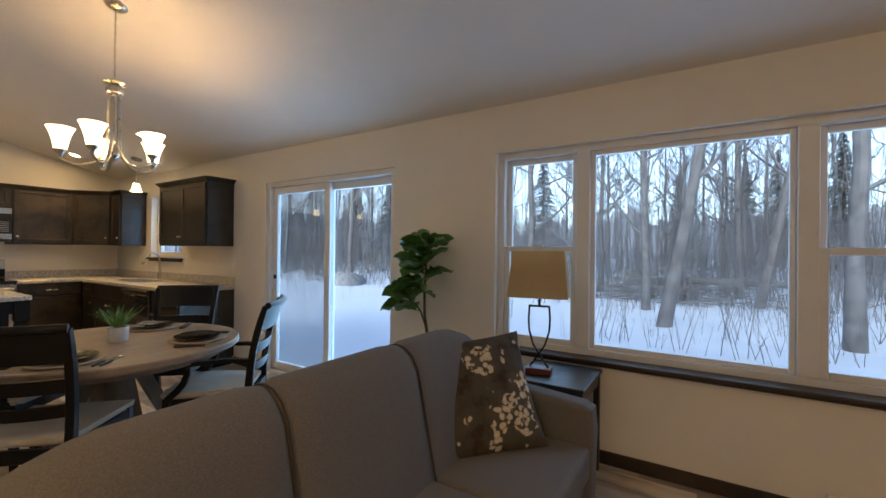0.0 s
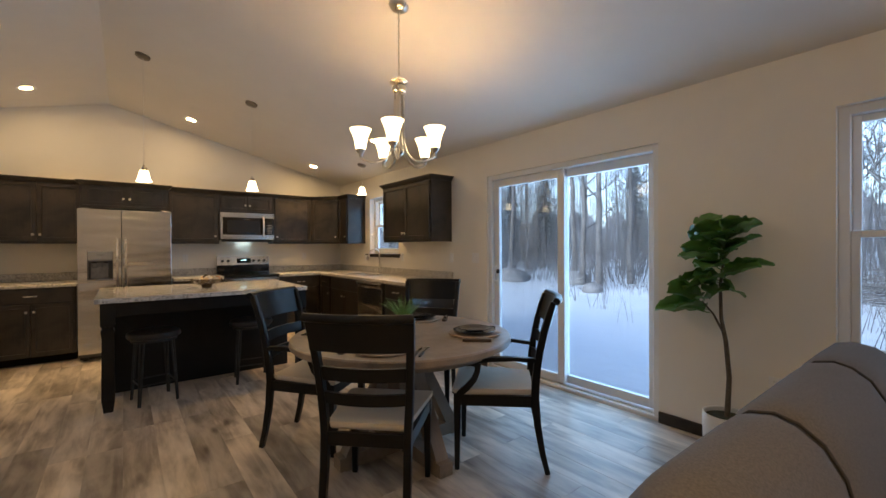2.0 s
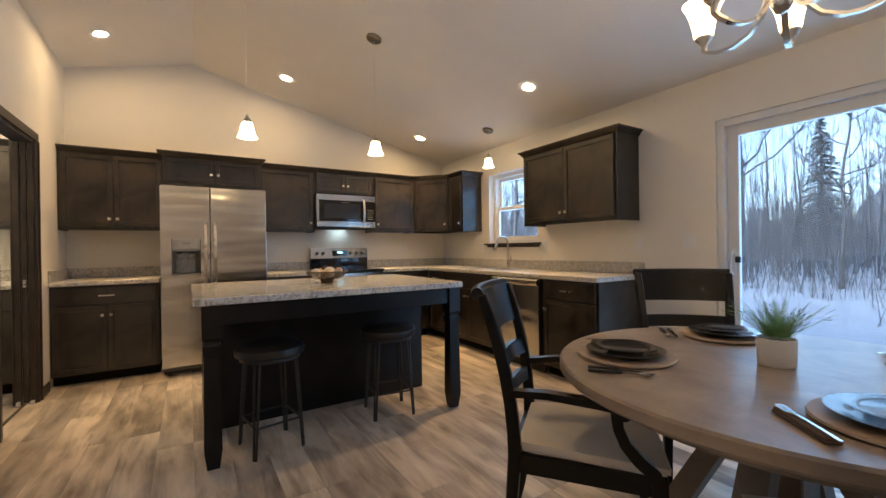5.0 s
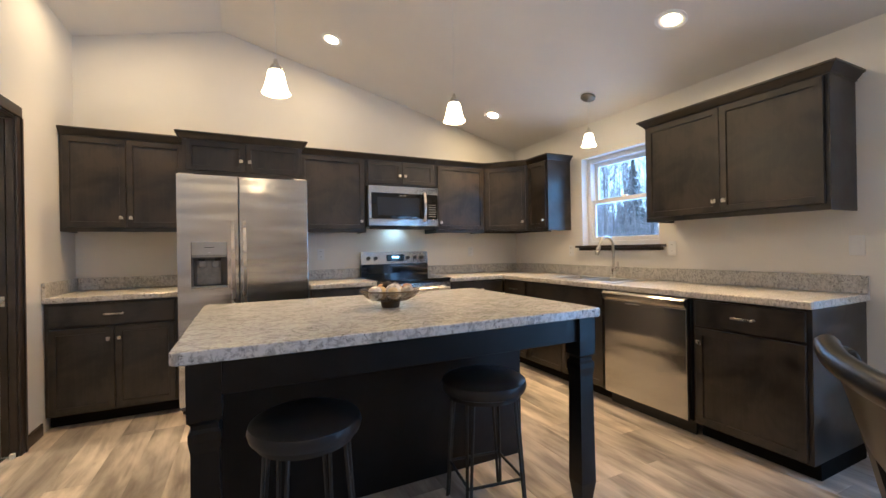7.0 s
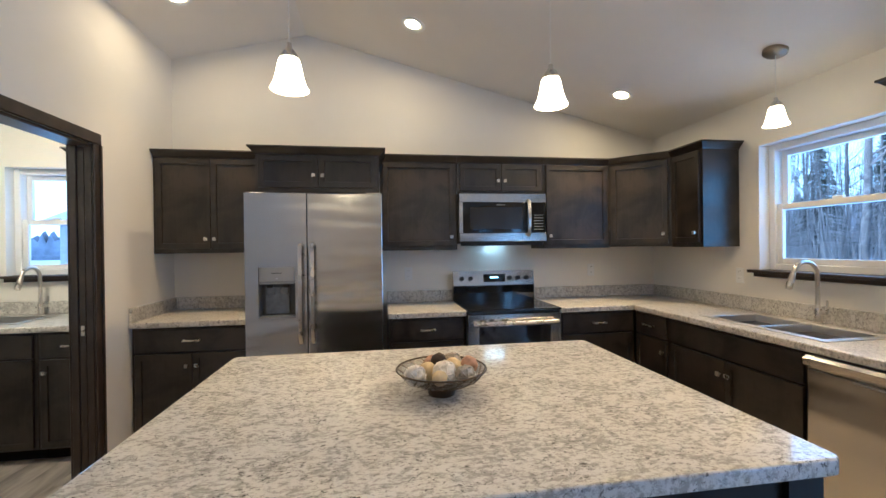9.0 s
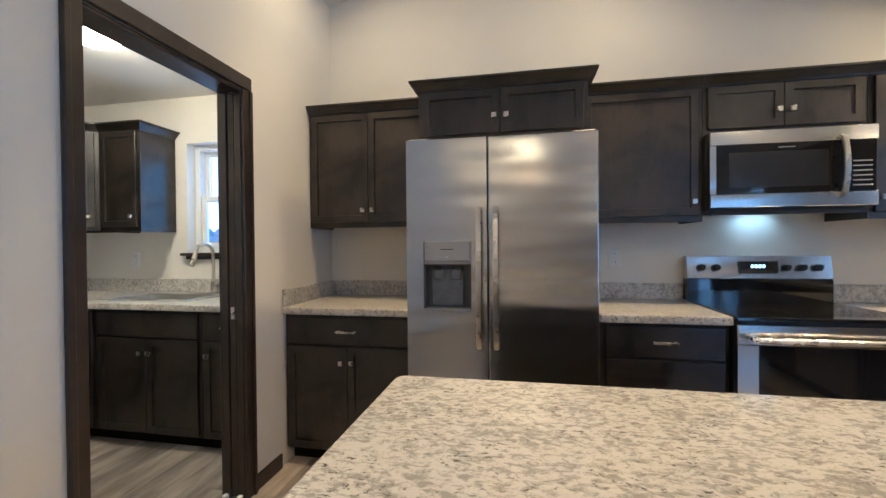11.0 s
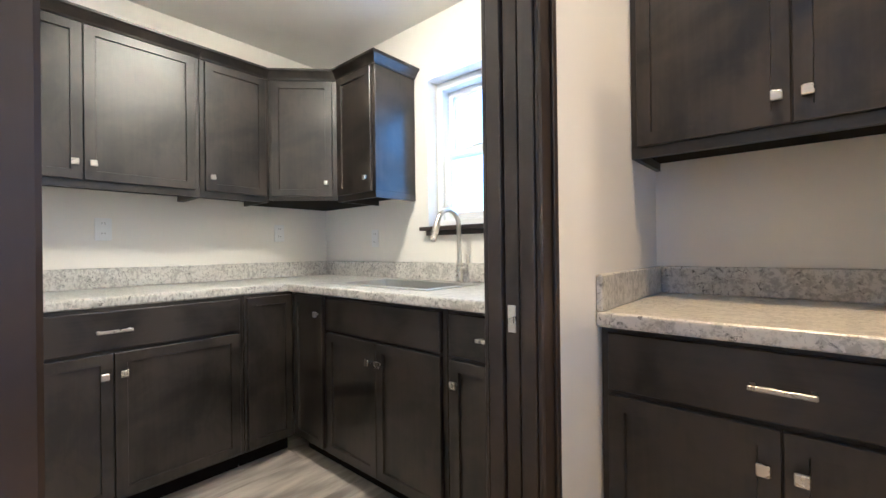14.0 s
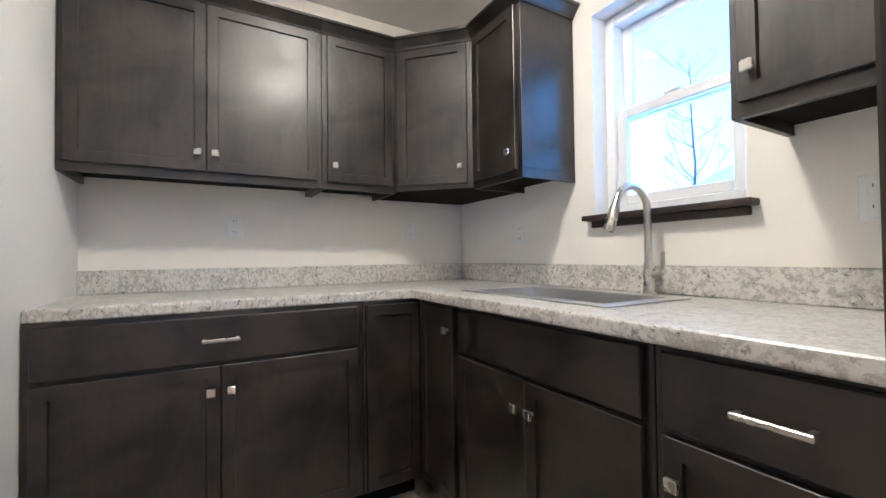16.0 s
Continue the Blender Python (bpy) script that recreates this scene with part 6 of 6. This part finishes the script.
cone = [conifer_mesh(3, 9), conifer_mesh(8, 7)]
ctrunk = mesh_of("trunk", tube(bmesh.new(), [(0, 0, -0.3), (0, 0, 4), (0, 0, 8.6)], (0.14, 0.08, 0.01), 7), TREEBARK, True)
for i, (x, y, s) in enumerate(((-15.0, 45.5, 1.36), (-1.2, 35, 1.05), (5.0, 40, 1.0), (2.7, 35.5, 1.1), (-19, 36, 1.0), (-22, 27, 1.1), (-23, 24, 0.8), (6.5, 30, 1.1))):
    e = thing("conifer", pose(x, y, ground_z(x, y), 0, 0, 50 * i), "dark green conifer among the bare trees", "tree", "conifers of the woods")
    e.scale = (s, s, s)
    part("trunk", ctrunk, TREEBARK, e)
    part("crown", cone[i % 2], NEEDLE, e)

# undergrowth: saplings, dead stalks and brushwood
gb = random.Random(4)
verts, faces = [], []


def twig(p, q, r):
    d = (q - p).normalized()
    s1 = d.cross(Vector((0.3, 0.5, 0.81))).normalized() * r
    s2 = d.cross(s1).normalized() * r
    o = len(verts)
    verts.extend([p + s1, p - 0.5 * s1 + 0.87 * s2, p - 0.5 * s1 - 0.87 * s2, q])
    faces.extend([(o, o + 1, o + 3), (o + 1, o + 2, o + 3), (o + 2, o, o + 3)])


for i in range(4200):
    y = 8.5 + 26 * gb.random() ** 1.3
    x = gb.uniform(-1, 1) * (9 + y * 0.8) - 4 - 0.3 * y
    if y < 12.5 and gb.random() < (0.9 if x < -2 else 0.6):
        continue
    z = ground_z(x, y)
    hh = gb.uniform(0.4, 1.5) if y < 14 else gb.uniform(0.8, 4.0)
    for k in range(gb.randint(2, 4)):
        p = Vector((x + gb.uniform(-0.2, 0.2), y + gb.uniform(-0.2, 0.2), z - 0.05))
        q = p + Vector((gb.uniform(-0.35, 0.35) * hh, gb.uniform(-0.3, 0.3) * hh, hh))
        twig(p, q, 0.004 + 0.0028 * hh)
        for j in range(3):
            a = p.lerp(q, gb.uniform(0.3, 0.9))
            twig(a, a + Vector((gb.uniform(-0.4, 0.4), gb.uniform(-0.4, 0.4), gb.uniform(0.1, 0.5))) * hh * 0.5, 0.003)
for i in range(2600):
    y = 18 + 38 * gb.random()
    x = gb.uniform(-1, 1) * (9 + y * 0.85) - 4 - 0.3 * y
    hh = gb.uniform(3, 11)
    p = Vector((x, y, ground_z(x, y) - 0.05))
    q = p + Vector((gb.uniform(-0.12, 0.12) * hh, 0, hh))
    twig(p, q, 0.008 + 0.002 * hh)
    for j in range(7):
        a = p.lerp(q, gb.uniform(0.25, 0.97))
        twig(a, a + Vector((gb.uniform(-0.5, 0.5), gb.uniform(-0.4, 0.4), gb.uniform(0.15, 0.6))) * gb.uniform(0.8, 2.4), 0.006)
for i in range(420):
    c = Vector((gb.gauss(-1.2, 1.6), gb.gauss(15.5, 0.7), 0))
    c.z = ground_z(c.x, c.y) + abs(gb.gauss(0.25, 0.3))
    a = gb.uniform(-0.5, 0.5)
    twig(c, c + Vector((math.cos(a) * gb.choice((-1, 1)), math.sin(a), gb.uniform(-0.15, 0.35))) * gb.uniform(0.6, 1.8), gb.uniform(0.008, 0.022))
me = bpy.data.meshes.new("undergrowth")
me.from_pydata(verts, [], faces)
me.materials.append(plain("dry_stalks", (0.185, 0.178, 0.18), 0.9, vary=0.4, scale=1.5))
tagged(new("undergrowth", me), "bare shrubs, dead stalks and brushwood in the snow", "undergrowth", "", "stuff")
lg = tube(bmesh.new(), [(-2.2, 17.2, 0.32), (0.2, 17.0, 0.40), (2.8, 17.3, 0.36)], (0.14, 0.12, 0.09), 9)
tagged(part("fallen_log", lg, TREEBARK, None, "fallen grey log lying in the snowy woods", True), "", "log")
for i, (x, y, s) in enumerate(((-12.9, 13.2, 1.0), (-10.8, 14.6, 0.9), (-8.7, 12.6, 0.5))):
    bm = bmesh.new()
    bmesh.ops.create_icosphere(bm, subdivisions=3, radius=0.75 * s)
    for v in bm.verts:
        v.co *= 1 + 0.25 * noise.noise(v.co * 1.5 + Vector((i, 0, 0)))
        v.co.z *= 0.6
    ob = tagged(part("boulder", bm, plain("grey_boulder_%d" % i, (0.26, 0.25, 0.25), 0.9, vary=0.3, relief=0.6, fine=20), None, "grey boulder half buried in snow", True), "", "boulder", "boulders in the yard")
    ob.location = (x, y, ground_z(x, y) + 0.1)

# distant wooded hill; haze is put into its pale blue-grey colour
FAR = plain("distant_woods_with_haze", (0.32, 0.335, 0.375), 1.0, vary=0.4, scale=0.8)
bm = bmesh.new()
rows = []
ragged = random.Random(8)
for i in range(1001):
    a = radians(-150 + 300 * i / 1000 + 90)
    r = 62
    hh = 5.2 + 1.8 * noise.noise(Vector((i * 0.022, 0, 0))) + 1.3 * noise.noise(Vector((i * 0.22, 5, 0))) + ragged.uniform(-1.6, 1.8)
    if i > 717:
        hh *= 0.55
    rows.append([bm.verts.new((r * math.cos(a) - 2, r * math.sin(a), -1)), bm.verts.new((r * math.cos(a) - 2, r * math.sin(a), hh)), bm.verts.new(((r + 14) * math.cos(a) - 2, (r + 14) * math.sin(a), hh + 0.8)), bm.verts.new(((r + 16) * math.cos(a) - 2, (r + 16) * math.sin(a), -1))])
for p, q in zip(rows, rows[1:]):
    for k in range(3):
        bm.faces.new((p[k], q[k], q[k + 1], p[k + 1]))
built("backdrop", bm, FAR, "distant bare woods with blue-grey haze painted in", True)

# neighbour's house to the west
nh = thing("neighbour_house", pose(-30, -9.5, ground_z(-30, -9.5)), "neighbouring house with a snowy gable roof", "house")
SIDING = plain("pale_grey_siding", (0.42, 0.43, 0.45), 0.7, vary=0.05)
part("wall", box(-4, 4, -5, 5, 0, 2.7), SIDING, nh)
bm = prism(bmesh.new(), [(-5.5, 2.6), (5.5, 2.6), (5.5, 2.8), (0, 5.0), (-5.5, 2.8)], "x", -4.4, 4.4)
part("roof", bm, SNOW, nh, "snow-covered gable roof")
for y in (-2.8, 0.2, 2.8):
    wdw = part("window", box(4.0, 4.04, y - 0.5, y + 0.5, 1.0, 2.1), WHITE, nh)
    part("pane", box(4.03, 4.05, y - 0.43, y + 0.43, 1.07, 2.03), BLACKGLASS, wdw)


# ---- lamps ----
WARM = (1.0, 0.56, 0.22)
SHADEGLOW = glowing("lit_opal_glass", (1.0, 0.70, 0.38), 1.5)
PENDGLOW = glowing("lit_frosted_glass", (1.0, 0.70, 0.38), 2.6)
DOWNGLOW = glowing("downlight_lens", (1.0, 0.64, 0.31), 76.0)


def bulb(name, x, y, z, watts, r=0.03):
    d = bpy.data.lights.new(name, "POINT")
    d.energy, d.color, d.shadow_soft_size = watts, WARM, r
    ob = new(name, d)
    ob.location = (x, y, z)
    return ob


tilt = math.degrees(math.atan(PITCH))
for x, y in ((-7.10, -0.86), (-7.16, 0.70), (-7.22, 2.39), (-5.21, 2.41), (-0.6, -0.8), (0.9, -0.8), (2.4, -0.8)):
    e = thing("downlight", pose(x, y, roof(y), tilt * (-1 if y > RIDGE else 1), 0, 0), "white recessed ceiling downlight, lit", "ceiling light", "recessed downlights")
    part("trim", lathe(bmesh.new(), [(0.048, -0.001), (0.09, -0.001), (0.092, -0.005), (0.088, -0.008), (0.066, -0.007), (0.051, -0.002)], 32), WHITE, e, smooth=True)
    part("lens", lathe(bmesh.new(), [(0, -0.003), (0.05, -0.003)], 32), DOWNGLOW, e, "glowing lens")
    beam = bpy.data.lights.new("downlight_beam", "SPOT")
    beam.energy, beam.color, beam.shadow_soft_size, beam.spot_size, beam.spot_blend = 40, (1.0, 0.56, 0.22), 0.10, radians(99), 1.0
    lamp = new("downlight_beam", beam)
    lamp.matrix_world = pose(x, y, roof(y) - 0.012, tilt * (-1 if y > RIDGE else 1), 0, 0)

CX, CY = -3.005, 1.388
ch = thing("chandelier", pose(CX, CY, 0), "brushed nickel five-arm chandelier with lit opal glass shades", "chandelier")
ct = roof(CY)
part("canopy", lathe(bmesh.new(), [(0, -0.035), (0.02, -0.034), (0.05, -0.022), (0.065, -0.004), (0.066, 0.012), (0, 0.012)], 32, Matrix.Translation((0, 0, ct)) @ Matrix.Rotation(-math.atan(PITCH), 4, "X")), NICKEL, ch, smooth=True)
z, k = ct - 0.03, 0
while z > 2.425:
    lk = [(0.007 * math.cos(a) if k % 2 else 0, 0 if k % 2 else 0.007 * math.cos(a), z - 0.012 + 0.015 * math.sin(a)) for a in [i * math.pi / 6 for i in range(13)]]
    part("chain_link", tube(bmesh.new(), lk, 0.0018, 5, cap=False), NICKEL, ch)
    z -= 0.0235
    k += 1
part("cord", tube(bmesh.new(), [(0.003, 0, ct - 0.03), (-0.004, 0, 2.65), (0.003, 0, 2.41)], 0.002, 5), GREYPLASTIC, ch)
part("dome", lathe(bmesh.new(), [(0, 2.415), (0.012, 2.413), (0.02, 2.405), (0.05, 2.392), (0.062, 2.378), (0.055, 2.372), (0.02, 2.362), (0.016, 2.35), (0.0, 2.35)], 32), NICKEL, ch, smooth=True)
part("collar", lathe(bmesh.new(), [(0, 2.352), (0.043, 2.352), (0.046, 2.345), (0.046, 2.318), (0.040, 2.312), (0, 2.312)], 32), NICKEL, ch, smooth=True)
for i in range(5):
    a = radians(-41 + 72 * i)
    c, s = math.cos(a), math.sin(a)
    prof = [(0.028, 2.315), (0.030, 2.20), (0.030, 2.08), (0.034, 1.99), (0.055, 1.92), (0.095, 1.875), (0.145, 1.856), (0.19, 1.858), (0.232, 1.872), (0.247, 1.885)]
    part("arm", bar(bmesh.new(), [(r * c, r * s, zz) for r, zz in prof], 0.018, 0.010, (-s, c, 0)), NICKEL, ch, smooth=True)
    ctr = Matrix.Translation((0.246 * c, 0.246 * s, 0))
    part("cup", lathe(bmesh.new(), [(0, 1.882), (0.010, 1.882), (0.012, 1.905), (0.028, 1.924), (0.030, 1.933), (0, 1.933)], 22, ctr), NICKEL, ch, smooth=True)
    sh = lathe(bmesh.new(), [(0.029, 1.930), (0.033, 1.944), (0.038, 1.977), (0.046, 2.01), (0.058, 2.042), (0.068, 2.062), (0.066, 2.063), (0.055, 2.042), (0.043, 2.01), (0.035, 1.977), (0.030, 1.946)], 30, ctr)
    part("shade", sh, SHADEGLOW, ch, "lit flared opal glass shade", True)
    bulb("chandelier_bulb", CX + 0.246 * c, CY + 0.246 * s, 2.03, 0.78)
part("finial", lathe(bmesh.new(), [(0, 1.895), (0.018, 1.905), (0.03, 1.93), (0.03, 1.95), (0, 1.955)], 22), NICKEL, ch, smooth=True)


CANOPY = plain("satin_nickel_canopy", (0.26, 0.235, 0.20), 0.38, 1.0)


def pendant(x, y, z0, watts):
    """A stem pendant with a bell shade whose rim is at z0."""
    e = thing("pendant_light", pose(x, y, 0), "brushed nickel pendant with a lit frosted bell shade", "pendant light", "pendants of the kitchen")
    c = roof(y)
    part("canopy", lathe(bmesh.new(), [(0, -0.03), (0.05, -0.028), (0.062, -0.018), (0.064, 0.014), (0, 0.014)], 30, Matrix.Translation((0, 0, c)) @ Matrix.Rotation(-math.atan(PITCH), 4, "X")), CANOPY, e, smooth=True)
    part("cord", tube(bmesh.new(), [(0, 0, c - 0.02), (0, 0, z0 + 0.15)], 0.0018, 6), WHITE, e)
    part("socket", lathe(bmesh.new(), [(0, 0.165), (0.008, 0.163), (0.011, 0.145), (0.024, 0.13), (0.033, 0.114), (0.033, 0.104), (0, 0.104)], 24, Matrix.Translation((0, 0, z0))), NICKEL, e, smooth=True)
    part("shade", lathe(bmesh.new(), [(0.032, 0.108), (0.037, 0.10), (0.042, 0.075), (0.048, 0.045), (0.056, 0.018), (0.066, 0.0), (0.064, 0.0), (0.053, 0.018), (0.045, 0.045), (0.039, 0.075), (0.034, 0.10)], 32, Matrix.Translation((0, 0, z0))), PENDGLOW, e, "lit frosted glass bell", True)
    bulb("pendant_bulb", x, y, z0 + 0.045, watts, 0.025)


pendant(-5.655, 0.135, 1.965, 1.35)
pendant(-5.69, 1.118, 1.96, 1.35)
pendant(-6.23, 2.745, 2.095, 3.0)

fl = thing("flush_light", pose(-6.86, -2.105, EAVE), "round frosted flush-mount ceiling light, lit", "ceiling light")
part("pan", lathe(bmesh.new(), [(0, -0.001), (0.13, -0.001), (0.135, -0.012), (0.13, -0.022), (0, -0.022)], 36), NICKEL, fl, smooth=True)
part("bowl", lathe(bmesh.new(), [(0.128, -0.02), (0.12, -0.05), (0.09, -0.08), (0.045, -0.096), (0, -0.10)], 36), glowing("flush_light_glass", (1.0, 0.72, 0.43), 31.0), fl, "lit frosted glass bowl", True)


# ---- floor planks ----
PW, PL = 0.182, 1.22
plank_meshes = {}


def plank_mesh(ln):
    key = round(ln, 2)
    if key not in plank_meshes:
        bm = bmesh.new()
        a, b, e = key / 2, PW / 2, 0.0012
        lo = [bm.verts.new(p) for p in ((-a, -b, -0.006), (a, -b, -0.006), (a, b, -0.006), (-a, b, -0.006))]
        mi = [bm.verts.new((v.co.x, v.co.y, -e)) for v in lo]
        hi = [bm.verts.new((v.co.x - math.copysign(e * 1.2, v.co.x), v.co.y - math.copysign(e * 1.2, v.co.y), 0)) for v in lo]
        for p, q in ((lo, mi), (mi, hi)):
            for i in range(4):
                j = (i + 1) % 4
                bm.faces.new((p[i], p[j], q[j], q[i]))
        bm.faces.new(hi)
        plank_meshes[key] = mesh_of("plank", bm, PLANK)
    return plank_meshes[key]


pr = random.Random(8)


def lay_planks(x0, x1, y0, y1):
    y = y0 + PW / 2
    while y - PW / 2 < y1 - 0.01:
        x = x0 - pr.choice((0.0, 0.3, 0.6, 0.9))
        while x < x1 - 0.02:
            a, b = max(x, x0), min(x + PL, x1)
            if b - a > 0.05:
                ob = part("plank", plank_mesh(b - a), PLANK, floor)
                ob.location = ((a + b) / 2, y, 0)
            x += PL
        y += PW


lay_planks(W, 2.2, S - 0.06, N)
lay_planks(W, PE, PS, S - 0.06 - PW + 0.12)
lay_planks(2.2, E, S - 0.06, N)
